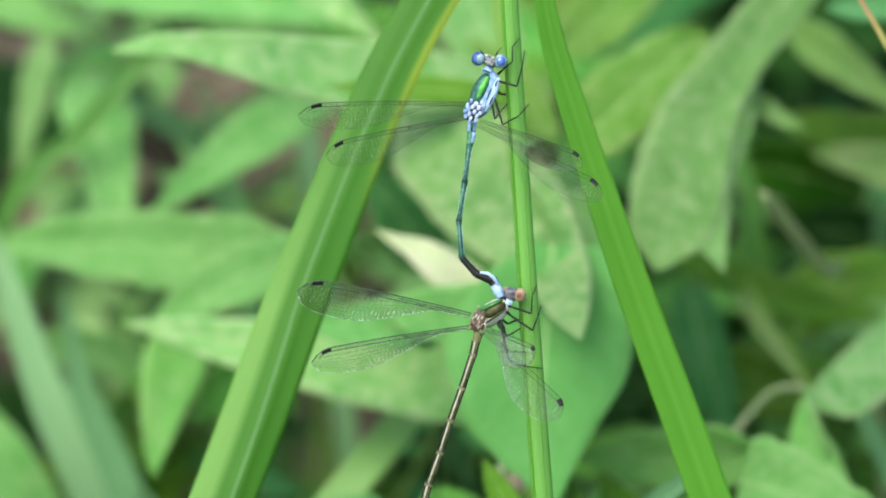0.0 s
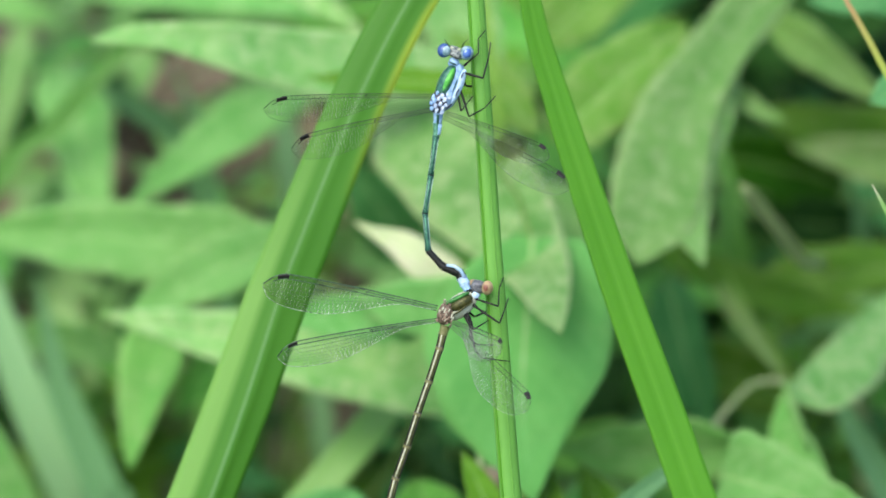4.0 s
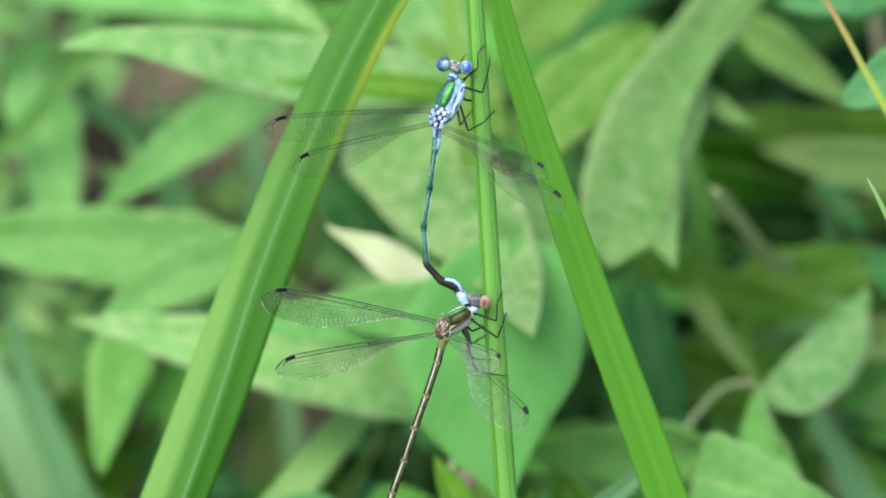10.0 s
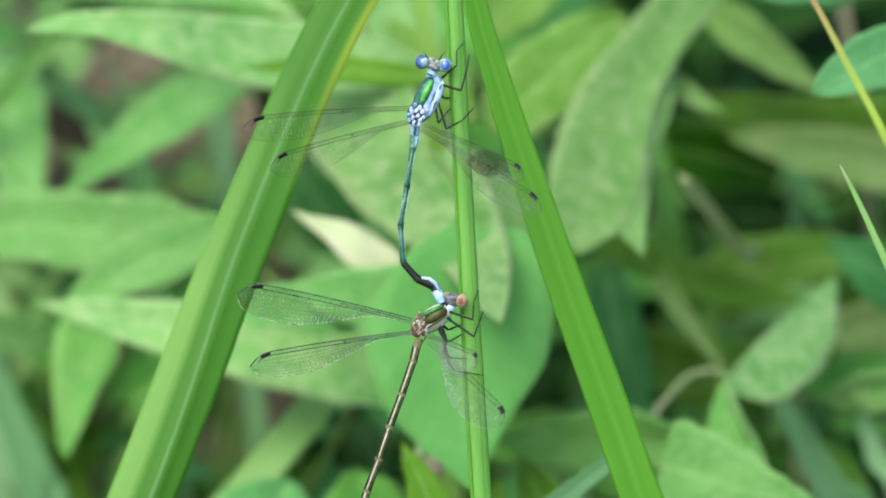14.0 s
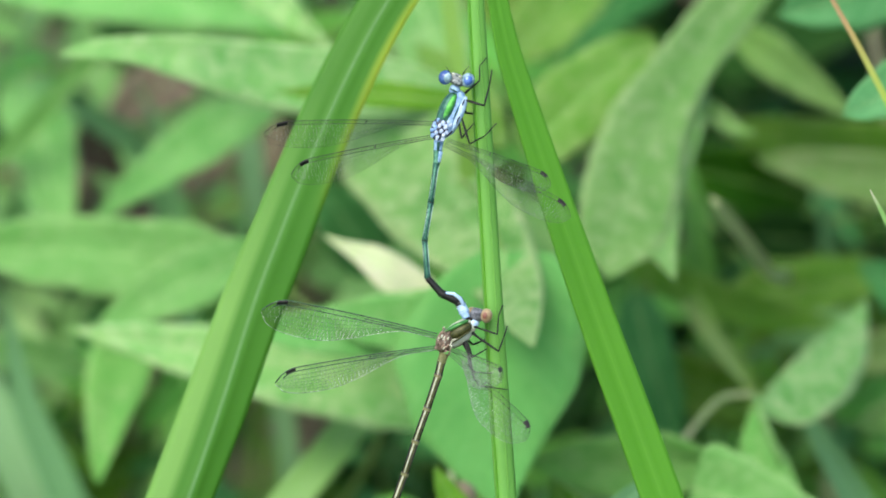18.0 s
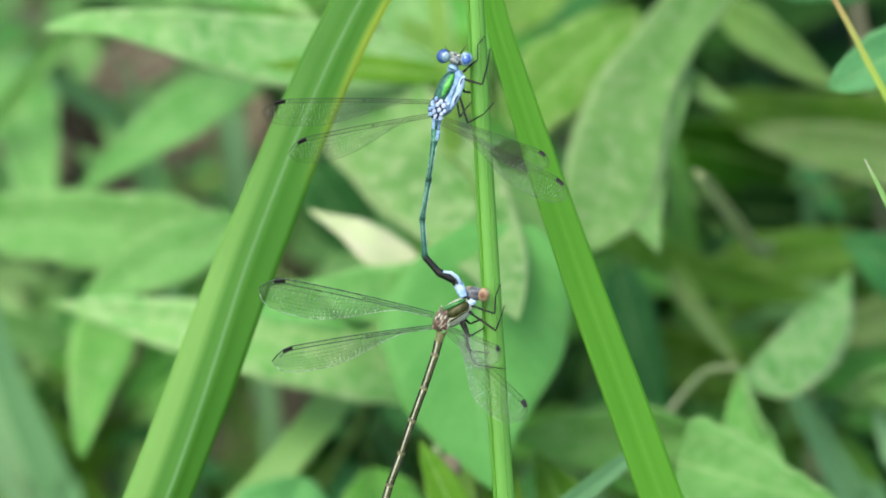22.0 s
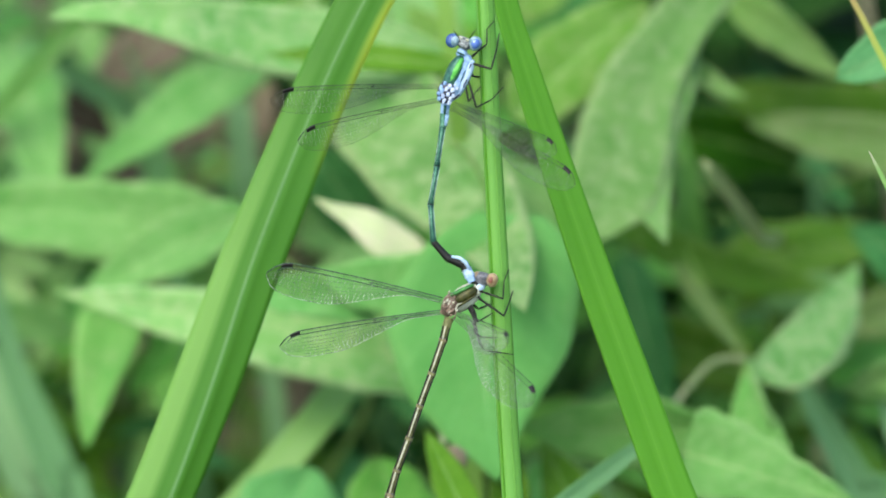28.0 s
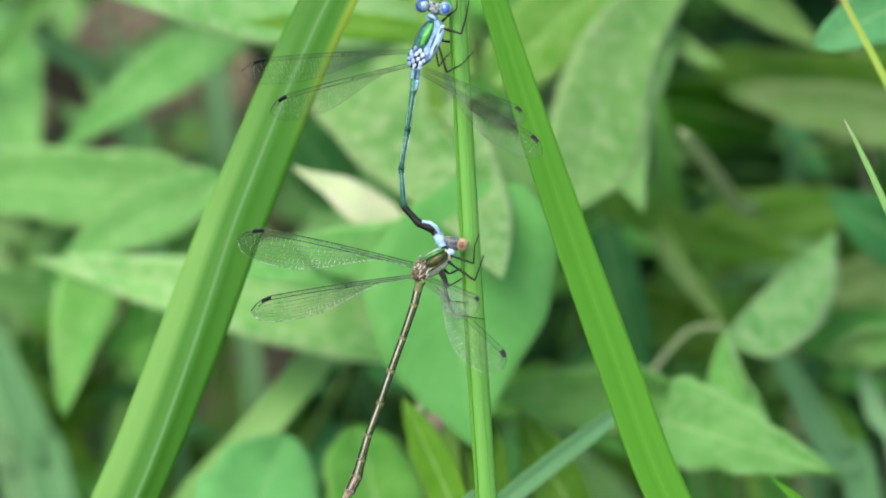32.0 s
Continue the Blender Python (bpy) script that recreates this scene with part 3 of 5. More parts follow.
# ---- ground ----
def ground():
    size = [-300, -60, -12, -4, -2, -1.2] + [x * 0.06 for x in range(-14, 15)] + [1.2, 2, 4, 12, 60, 300]
    n = len(size)
    verts = []
    for y in size:
        for x in size:
            near = max(0.0, 1 - max(abs(x), abs(y - 0.4)) / 1.1)
            z = near * 0.03 * (noise.noise(Vector((x * 6, y * 6, 2))) - 0.5) - 0.004
            verts.append((x, y + 0.4 if abs(y) < 3 else y, z))
    faces = [(j * n + i, j * n + i + 1, (j + 1) * n + i + 1, (j + 1) * n + i) for j in range(n - 1) for i in range(n - 1)]
    return tagged(new("ground", mesh_of("ground", verts, faces, SOIL)), "dark earth under the plants, strewn with withered leaves", "ground", "", "structure")


ground()


def strew(name, count, mat, label, category, seed, place, size, shape="lance", tilt=0.6, ratio=0.3, detail=(5, 10)):
    """Many leaves in one mesh, for what nobody could count."""
    rnd = random.Random(seed)
    verts, faces, uvs = [], [], []
    for k in range(count):
        base = place(rnd)
        if base is None:
            continue
        a = rnd.uniform(0, 2 * math.pi)
        L = rnd.uniform(*size)
        tip = base + Vector((math.cos(a), math.sin(a), rnd.uniform(-tilt, tilt))).normalized() * L
        face = Vector((rnd.uniform(-0.5, 0.5), rnd.uniform(-0.8, 0.1), 1))
        v, f, uv = leaf_data(base, tip, L * rnd.uniform(0.8, 1.2) * ratio, shape, rnd.uniform(-20, 20), rnd.uniform(-0.05, 0.15), 0.0, rnd.uniform(5, 20), 0.08, 0, k, *detail, face)
        o = len(verts)
        verts += v
        uvs += uv
        faces += [tuple(i + o for i in q) for q in f]
    return tagged(new(name, mesh_of(name, verts, faces, mat, uvs)), label, category, "", "stuff")


def litter_place(r):
    return Vector((r.uniform(-0.35, 0.35), r.uniform(0.1, 1.2), r.uniform(0.004, 0.02)))


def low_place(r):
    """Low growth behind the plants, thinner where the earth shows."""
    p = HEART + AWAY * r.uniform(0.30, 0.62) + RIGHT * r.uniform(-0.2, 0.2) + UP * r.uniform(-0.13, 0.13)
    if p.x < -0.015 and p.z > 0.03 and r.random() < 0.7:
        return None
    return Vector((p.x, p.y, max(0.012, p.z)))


strew("leaf_litter", 420, BROWN, "withered brown leaves lying on the dark earth", "leaf litter", 3, litter_place, (0.03, 0.06), "ovate", 0.15, 0.45)
# The first undergrowth is coloured dark to carry the shade behind the plants.
strew("undergrowth", 620, DEEP_SHADE, "low growth, its green darkened for the shade of the plants", "undergrowth", 5, low_place, (0.03, 0.07), "ovate", 0.4, 0.42)
strew("undergrowth", 260, MID, "green low leaves between the stalks", "undergrowth", 9, low_place, (0.03, 0.06), "ovate", 0.4, 0.36)


def meadow_place(r):
    """Low growth all round, thinning out, clear of the line of sight."""
    x, y = r.gauss(0, 0.75), r.gauss(0.35, 0.75)
    if abs(x) < 0.24 and -0.12 < y < 1.05:
        return None
    return Vector((x, y, r.uniform(0.01, 0.09)))


strew("undergrowth", 4200, MID, "green low growth covering the earth all round", "undergrowth", 13, meadow_place, (0.06, 0.14), "lance", 0.6, 0.32, (3, 7))


# ---- the plants behind ----
def herb(label, root, knots, thick=18.0):
    """A herb: its thing stands on the earth at the root; a stalk leads from there through the knots."""
    foot = Vector((root[0], root[1], -0.006))
    ob = thing("herb", foot, label, "plant", "herbs behind the insects")
    pts = [foot] + [spot(*k) for k in knots]
    line = curve_through([tuple(p) for p in pts], 14)
    tube("stalk", line, [thick * UNIT * (0.5 - 0.25 * i / 14) for i in range(15)], STALK, ob)
    return ob


def petiole(plant, pts, thick, mat=STALK, label=""):
    line = curve_through([tuple(spot(*p)) for p in pts], 10)
    tube("leaf_stalk", line, [thick * UNIT / 2] * 11, mat, plant, 8, 1.0, label)


def upper_left_herb():
    h = herb("tall herb with pale flecked narrow green leaves", (-0.06, 0.42), ((520, 420, 230), (640, 150, 150), (660, -40, 190)))
    formed_leaf(h, ((790, 165, 136, 20, 16), (700, 140, 132, 52, 40), (590, 126, 128, 76, 54), (480, 116, 124, 80, 56), (385, 104, 120, 66, 52), (295, 92, 116, 44, 45), (195, 76, 113, 25, 28), (115, 78, 112, 13, 17), (70, 84, 112, 2, 2)), PALE, "long pale flecked leaf", turn=8, seed=16.0, n=44)
    leaf(h, (-150, -90, 215), (540, 45, 185), 175, SOFT, turn=-14)
    leaf(h, (370, -90, 160), (560, 75, 140), 78, PALE, turn=14)
    leaf(h, (790, 170, 105), (448, 150, 108), 54, LIME, turn=15)
    leaf(h, (690, -60, 165), (800, 215, 145), 160, DULL, "ovate", turn=10)
    petiole(h, ((640, 150, 140), (700, 60, 175), (690, -60, 168)), 14)


def far_left_herb():
    h = herb("green herb with drooping narrow leaves in soft light", (-0.10, 0.47), ((330, 420, 300), (400, 160, 215)))
    leaf(h, (470, 150, 206), (116, 392, 176), 118, SOFT, sag=0.06, turn=20)
    leaf(h, (10, 120, 225), (78, 418, 205), 150, SOFT, "ovate", sag=0.08, turn=-10)
    leaf(h, (-50, 40, 245), (-110, 320, 235), 70, DULL, turn=10)
    leaf(h, (-270, -40, 262), (20, 62, 240), 110, SOFT, turn=-14)
    leaf(h, (300, 110, 262), (150, 215, 244), 130, BROWN, "ovate", label="withered brown leaf", turn=12)
    leaf(h, (395, 215, 262), (280, 335, 244), 110, BROWN, "ovate", label="withered brown leaf", turn=8)
    leaf(h, (-20, 330, 310), (-120, 470, 300), 100, BROWN, "ovate", label="withered brown leaf", turn=8)
    leaf(h, (430, 330, 256), (300, 352, 246), 70, BROWN, label="withered brown leaf", turn=12)
    leaf(h, (60, -60, 320), (-60, 60, 300), 120, BROWN, "ovate", label="withered brown leaf", turn=8)
    # This dark leaf stands in for the shaded hole here.
    leaf(h, (90, 205, 238), (190, 300, 232), 90, GAP_BROWN, "ovate", label="dark brown leaf standing for a shaded hole", turn=8)
    leaf(h, (440, 330, 236), (320, 372, 232), 60, WILT, label="yellowed leaf", turn=8)
    leaf(h, (455, 190, 240), (425, 330, 236), 70, BROWN, label="withered brown leaf", turn=4)
    # A dark leaf paints the shaded gap beside the broad reed.
    leaf(h, (640, 470, 178), (520, 290, 172), 120, SHADE, "ovate", turn=-6)
    petiole(h, ((400, 160, 215), (200, 90, 235), (10, 120, 226)), 14)


def left_herb():
    h = herb("green herb with broad level leaves and a drooping flecked one", (-0.10, 0.30), ((560, 900, 200), (600, 640, 150), (440, 470, 165)))
    leaf(h, (450, 470, 160), (-140, 425, 175), 165, SOFT, "ovate", turn=14)
    leaf(h, (430, 425, 150), (120, 578, 150), 125, SOFT, turn=12)
    leaf(h, (860, 725, 140), (78, 566, 130), 170, PALE, bow=0.0, turn=14, sag=0.04)
    formed_leaf(h, ((196, 578, 152, 30, 44), (178, 640, 150, 66, 66), (160, 720, 147, 44, 50), (147, 790, 144, 22, 28), (138, 842, 142, 3, 3)), FLECKED, "drooping flecked leaf", seed=14.0)
    leaf(h, (335, 585, 165), (212, 750, 165), 74, MID, turn=-8)
    leaf(h, (660, 590, 112), (395, 572, 106), 100, SOFT, "ovate", turn=20)
    leaf(h, (120, 640, 210), (-140, 600, 200), 90, SOFT, turn=14)
    leaf(h, (-30, 1010, 190), (-170, 700, 185), 130, SOFT, "ovate", turn=-8)
    leaf(h, (590, 775, 270), (430, 740, 255), 110, BROWN, "ovate", label="withered brown leaf", turn=10)
    leaf(h, (200, 880, 270), (80, 930, 255), 100, BROWN, "ovate", label="withered brown leaf", turn=10)
    petiole(h, ((600, 640, 150), (420, 610, 160), (215, 600, 152)), 12)


def middle_herb():
    h = herb("herb with a smooth heart-shaped leaf and a cream half-withered leaf", (0.02, 0.24), ((870, 1050, 150), (900, 700, 118), (860, 470, 104)))
    formed_leaf(h, ((640, 150, 140, 30, 84), (690, 210, 134, 66, 158), (742, 290, 127, 84, 158), (802, 380, 117, 94, 122), (864, 488, 100, 68, 62), (890, 550, 88, 38, 40), (907, 600, 80, 2, 2)), MOTTLED, "large pale mottled leaf with a pointed tip", seed=17.0, n=44, fold=5, wave=0.04)
    leaf(h, (752, 540, 113), (540, 404, 113), 88, CREAM, "lance", label="cream leaf, half withered", turn=32, fold=6)
    leaf(h, (985, 470, 128), (862, 330, 132), 110, SOFT, "ovate", turn=6)
    formed_leaf(h, ((855, 430, 104, 100, 40), (850, 500, 102, 166, 130), (842, 610, 100, 170, 194), (838, 710, 96, 138, 166), (844, 800, 94, 76, 102), (852, 856, 91, 36, 44), (860, 900, 88, 2, 2)), FRESH, "smooth fresh green heart-shaped leaf", fold=4, wave=0.02, seed=15.0)
    formed_leaf(h, ((880, 606, 106, 40, 50), (790, 574, 106, 62, 84), (680, 562, 107, 54, 66), (600, 552, 108, 40, 46), (540, 528, 108, 4, 4)), SOFT, "", seed=12.0)
    leaf(h, (860, 250, 130), (700, 60, 150), 90, YELLOW, turn=8)
    petiole(h, ((900, 700, 118), (875, 520, 114), (845, 455, 112)), 10)
    petiole(h, ((860, 470, 104), (830, 360, 104), (780, 300, 102)), 10)


def right_herb():
    h = herb("large-leaved herb with a broad grey-green toothed leaf", (0.07, 0.36), ((1160, 700, 240), (1120, 320, 178), (1230, 0, 172)))
    formed_leaf(h, ((1380, -150, 165, 40, 55), (1250, 10, 155, 52, 58), (1180, 110, 146, 48, 66), (1120, 220, 138, 68, 92), (1078, 330, 130, 92, 92), (1050, 415, 124, 90, 66), (1040, 478, 120, 8, 8)), SAGE, "broad grey-green toothed leaf", PINK_RIB, seed=2.0, teeth=18, n=44)
    formed_leaf(h, ((1196, 130, 150, 24, 30), (1178, 210, 142, 34, 44), (1142, 310, 134, 36, 60), (1136, 400, 126, 32, 46), (1158, 480, 118, 3, 3)), SAGE, "", None, seed=4.0, teeth=12)
    formed_leaf(h, ((1190, 150, 152, 14, 12), (1222, 185, 150, 24, 20), (1266, 214, 148, 16, 12), (1300, 222, 147, 2, 2)), SAGE, seed=6.0)
    leaf(h, (890, 262, 134), (1124, 50, 152), 160, YELLOW, "ovate", turn=-12, teeth=14, nv=40)
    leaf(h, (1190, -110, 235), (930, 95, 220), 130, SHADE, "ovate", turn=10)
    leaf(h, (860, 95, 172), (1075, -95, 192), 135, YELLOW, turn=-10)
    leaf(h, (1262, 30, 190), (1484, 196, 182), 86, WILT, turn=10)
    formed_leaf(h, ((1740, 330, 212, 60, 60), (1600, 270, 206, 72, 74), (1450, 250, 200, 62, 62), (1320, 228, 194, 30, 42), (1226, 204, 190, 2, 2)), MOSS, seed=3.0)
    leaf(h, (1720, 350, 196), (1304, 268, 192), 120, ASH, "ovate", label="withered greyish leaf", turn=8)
    # These two dark leaves paint the shaded gaps at this place.
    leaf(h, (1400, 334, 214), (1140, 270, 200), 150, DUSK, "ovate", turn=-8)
    leaf(h, (1425, 412, 212), (1240, 400, 208), 116, DEEP_SHADE, "ovate", turn=-6)
    leaf(h, (1560, 330, 250), (1400, 300, 240), 70, BROWN, label="withered brownish leaf", turn=10)
    petiole(h, ((1120, 320, 178), (1400, 380, 225), (1640, 310, 208)), 12)


def low_right_herb():
    h = herb("herb with a triangular toothed leaf on a bent dry stalk", (0.06, 0.20), ((1330, 1000, 160), (1345, 830, 148), (1302, 684, 142)), 14)
    formed_leaf(h, ((1306, 712, 122, 6, 8), (1336, 690, 126, 22, 80), (1386, 640, 134, 24, 98), (1440, 585, 144, 20, 76), (1498, 516, 154, 2, 2)), MOTTLED, "pale speckled toothed leaf", PINK_RIB, turn=-8, seed=5.0, teeth=12)
    leaf(h, (1186, 850, 104), (1506, 946, 92), 196, SOFT, "delta", turn=-4, teeth=18, fold=8, skew=-0.1, nv=44)
    formed_leaf(h, ((1316, 900, 118, 70, 84), (1306, 820, 119, 44, 66), (1300, 750, 121, 22, 28), (1306, 690, 123, 3, 3)), FLECKED, seed=8.0)
    leaf(h, (1225, 806, 124), (890, 806, 126), 144, FLECKED, turn=-12)
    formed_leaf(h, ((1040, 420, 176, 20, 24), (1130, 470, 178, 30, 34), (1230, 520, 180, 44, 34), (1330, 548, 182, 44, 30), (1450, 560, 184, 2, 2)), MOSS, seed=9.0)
    formed_leaf(h, ((1180, 520, 172, 14, 14), (1224, 580, 168, 20, 18), (1262, 630, 160, 14, 14), (1292, 672, 150, 4, 4)), STALK, seed=7.0)
    leaf(h, (1480, 560, 190), (1330, 590, 188), 80, DULL, "ovate", turn=10)
    leaf(h, (1660, 590, 196), (1440, 620, 190), 110, ASH, "ovate", label="withered greyish leaf", turn=-6)
    leaf(h, (1240, 520, 196), (1600, 470, 192), 130, MOSS, turn=-14)
    leaf(h, (1680, 640, 215), (1440, 722, 205), 135, MID, "ovate", turn=10)
    leaf(h, (1700, 545, 225), (1475, 655, 215), 145, LIME, "ovate", turn=10)
    leaf(h, (1520, 575, 200), (1425, 655, 192), 90, BROWN, "ovate", label="withered brownish leaf", turn=10)
    leaf(h, (1640, 700, 140), (1470, 740, 150), 90, DULL, turn=-12)
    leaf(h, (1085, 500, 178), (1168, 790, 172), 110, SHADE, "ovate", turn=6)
    leaf(h, (1330, 720, 186), (1080, 610, 180), 130, MOSS, "ovate", turn=-8)
    petiole(h, ((1304, 688, 118), (1322, 745, 112), (1348, 806, 110)), 15, SAGE, "greyish leaf stalk")
    petiole(h, ((1302, 684, 142), (1245, 690, 142), (1195, 740, 138), (1150, 800, 135)), 12, DRY_STALK, "bent dry leaf stalk")


def bottom_herb():
    h = herb("low herb with rounded fresh leaves and a withered bud", (-0.03, 0.16), ((760, 1060, 110), (762, 860, 92)), 12)
    leaf(h, (430, 1130, 96), (535, 878, 122), 235, MINT, "ovate", turn=-8)
    leaf(h, (705, 1090, 100), (655, 862, 126), 195, MID, "ovate", turn=8)
    leaf(h, (840, 1050, 66), (732, 812, 88), 76, LIME, turn=8)
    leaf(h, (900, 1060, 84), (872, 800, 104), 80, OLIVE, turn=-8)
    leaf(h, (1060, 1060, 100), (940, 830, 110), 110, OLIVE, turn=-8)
    petiole(h, ((762, 860, 92), (765, 800, 95), (768, 740, 100)), 13, DRY_STALK, "withered brown stalk")
    c = spot(782, 862, 84)
    egg("bud", c, UP * 0.0020, RIGHT * 0.0021, AWAY * 0.0016, BROWN, h, "withered brown bud", 0.3)


def edge_herb():
    h = herb("herb with bluish green leaves at the edge of the growth", (0.16, 0.16), ((1760, 700, 120), (1690, 260, 95), (1640, 60, 90)))
    leaf(h, (1640, 100, 82), (1453, 193, 76), 112, BLUISH, "ovate", turn=10)
    leaf(h, (1640, -70, 112), (1340, 12, 110), 140, BLUISH, "ovate", turn=-10, teeth=10)
    leaf(h, (1650, 560, 170), (1480, 450, 165), 130, SHADE, turn=10)


for grow in (upper_left_herb, far_left_herb, left_herb, middle_herb, right_herb, low_right_herb, bottom_herb, edge_herb):
    grow()


def bushy_herb(label, x, y, back, count, reach, mats, seed):
    """A herb further back whose leaves stand out on all sides of its stalk."""
    rnd = random.Random(seed)
    top = spot(x, y, back)
    h = herb(label, (top.x + rnd.uniform(-0.02, 0.02), top.y + 0.03), ((x + 20, y + 260, back + 30), (x, y, back)), 16)
    for k in range(count):
        a = 2 * math.pi * (k * 0.382 + rnd.uniform(-0.06, 0.06))
        base = (x + rnd.uniform(-40, 40), y + rnd.uniform(-70, 90), back + rnd.uniform(-10, 25))
        far = reach * rnd.uniform(0.7, 1.25)
        tip = (base[0] + math.cos(a) * far, base[1] + math.sin(a) * far * 0.75 + 30, back - 36 * math.sin(a) + rnd.uniform(-14, 14))
        leaf(h, base, tip, far * rnd.uniform(0.34, 0.5), rnd.choice(mats), rnd.choice(("lance", "ovate")), turn=rnd.uniform(-25, 25), sag=rnd.uniform(0.02, 0.1))


# Herbs in dark gaps take leaf tones with the shade painted in.
BACK_ROWS = (("green herb in soft light behind the reeds", 60, -60, 290, 11, 240, (SOFT, DULL), 1), ("green herb in soft light behind the reeds", 420, 60, 330, 7, 230, (MID, DULL), 2),
             ("green herb in soft light behind the reeds", -60, 480, 290, 8, 260, (MID, PALE), 3), ("green herb in soft light behind the reeds", 300, 500, 270, 8, 240, (MID, MID, DULL), 4),
             ("green herb close to the earth", 60, 830, 260, 7, 200, (MID, OLIVE), 5), ("green herb close to the earth", 420, 900, 300, 8, 210, (MID, OLIVE), 6),
             ("yellowish herb behind the stem", 760, 60, 240, 8, 240, (YELLOW, MID, DULL), 7), ("green herb behind the heart-shaped leaf", 700, 420, 230, 7, 220, (MID, DULL), 8),
             ("herb with leaves darkened for the shade", 1080, 560, 300, 7, 210, (DEEP_SHADE, DEEP_SHADE, MID), 9), ("herb with olive leaves in half shade", 1060, 850, 220, 8, 220, (MID, OLIVE, DULL), 10),
             ("herb with leaves darkened for the shade", 1330, 130, 320, 7, 220, (DEEP_SHADE, DEEP_SHADE, SHADE), 11), ("herb with olive leaves in half shade", 1500, 420, 280, 8, 240, (OLIVE, DEEP_SHADE, DEEP_SHADE), 12),
             ("herb with olive leaves in half shade", 1420, 640, 270, 8, 230, (OLIVE, OLIVE, MID), 13), ("herb with leaves darkened for the shade", 1560, 880, 260, 8, 220, (MID, DEEP_SHADE), 14),
             ("herb with leaves darkened for the shade", 1000, 60, 300, 7, 200, (MID, YELLOW, DEEP_SHADE), 15))
FILL_ROWS = (("small-leaved herb among withered stalks", 330, 350, 265, 14, 120, (SOFT, DULL, BROWN), 21), ("small-leaved herb among withered stalks", 490, 330, 255, 12, 120, (MID, DULL, BROWN), 22),
             ("small-leaved herb in half shade", 70, 700, 245, 11, 130, (MID, DULL, OLIVE), 23), ("small-leaved herb in half shade", 300, 730, 235, 9, 130, (SHADE, MID, DEEP_SHADE), 24),
             ("small-leaved herb in half shade", 1150, 640, 240, 8, 130, (SHADE, DEEP_SHADE, OLIVE), 25), ("small-leaved herb in half shade", 1390, 340, 265, 8, 130, (SHADE, DEEP_SHADE, OLIVE), 26),
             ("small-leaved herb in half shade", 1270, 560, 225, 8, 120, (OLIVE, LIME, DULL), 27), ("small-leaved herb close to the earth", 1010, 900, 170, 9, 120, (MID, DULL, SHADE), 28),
             ("small-leaved herb close to the earth", 640, 790, 205, 8, 120, (SHADE, DEEP_SHADE, MID), 29), ("small-leaved herb in half shade", 1480, 800, 210, 9, 130, (SHADE, MID, OLIVE), 30),
             ("small-leaved herb among withered stalks", 170, 230, 285, 13, 110, (DULL, BROWN, MID), 34), ("small-leaved herb in soft light", 30, 330, 270, 14, 130, (DULL, SOFT, BROWN), 31), ("small-leaved herb in soft light", 560, 20, 240, 9, 130, (SOFT, DULL, MID), 32),
             ("small-leaved herb in soft light", 820, 180, 220, 8, 120, (YELLOW, LIME, DULL), 33))
for row in BACK_ROWS + FILL_ROWS:
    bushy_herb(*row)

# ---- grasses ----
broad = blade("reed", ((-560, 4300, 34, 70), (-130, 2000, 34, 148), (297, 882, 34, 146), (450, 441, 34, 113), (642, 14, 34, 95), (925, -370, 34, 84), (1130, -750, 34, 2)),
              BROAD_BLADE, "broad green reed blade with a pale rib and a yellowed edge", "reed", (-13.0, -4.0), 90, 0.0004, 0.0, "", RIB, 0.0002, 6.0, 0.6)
narrow = blade("reed", ((1900, 4300, 20, 60), (1430, 1700, 20, 84), (1143, 882, 20, 76), (1005, 500, 20, 66), (895, 170, 20, 50), (850, 0, 20, 38), (795, -350, 20, 2)),
               NARROW_BLADE, "bright green narrow reed blade, bent over", "reed", 4.0, 90, 0.0005, 12.0, "", None, 0.00008)

orange = grass(((1000, 2300, 40, 8), (1900, 1050, 40, 14), (1640, 400, 40, 15), (1500, 120, 40, 11), (1440, 10, 40, 8), (1380, -90, 40, 5)), ORANGE_GRASS, "thin grass blade, green below and dried orange above")
thin = grass(((2400, 2600, 15, 14), (1820, 1050, 15, 18), (1640, 610, 15, 16), (1568, 446, 15, 12), (1530, 366, 15, 8), (1506, 319, 15, 1)), TIPPED_GRASS, "thin pale green grass tip")
grass(((900, 2600, 130, 40), (820, 900, 130, 40), (800, 400, 125, 36), (782, 180, 120, 34), (750, -80, 120, 30), (730, -260, 120, 2)), YELLOW_GRASS, "yellowish green grass blade behind the stem", fold=8)
grass(((330, 2400, 190, 60), (100, 1060, 200, 112), (32, 878, 200, 104), (-52, 700, 200, 84), (-123, 500, 200, 50), (-180, 330, 200, 2)), MINT_GRASS, "pale green grass blade leaning")
grass(((400, 2400, 180, 60), (140, 1060, 188, 84), (88, 878, 188, 78), (14, 700, 188, 56), (-12, 590, 188, 30), (-30, 500, 188, 2)), BLUE_GRASS, "bluish green grass blade leaning")
grass(((60, 1500, 160, 50), (330, 1050, 142, 72), (462, 893, 138, 72), (576, 754, 144, 70), (660, 640, 160, 54), (720, 560, 165, 2)), PALE_GRASS, "pale green grass blade bent sideways", turn=-10, fold=5)
grass(((-260, 900, 215, 30), (-128, 376, 205, 44), (0, 235, 203, 42), (112, 106, 203, 36), (260, -80, 215, 2)), GREEN_GRASS, "dull green grass blade leaning across the leaves")
grass(((330, 700, 240, 30), (240, 300, 228, 46), (150, 205, 224, 52), (70, 165, 222, 40), (20, 120, 222, 2)), BLUE_GRASS, "pale bluish grass blade arching over withered leaves")
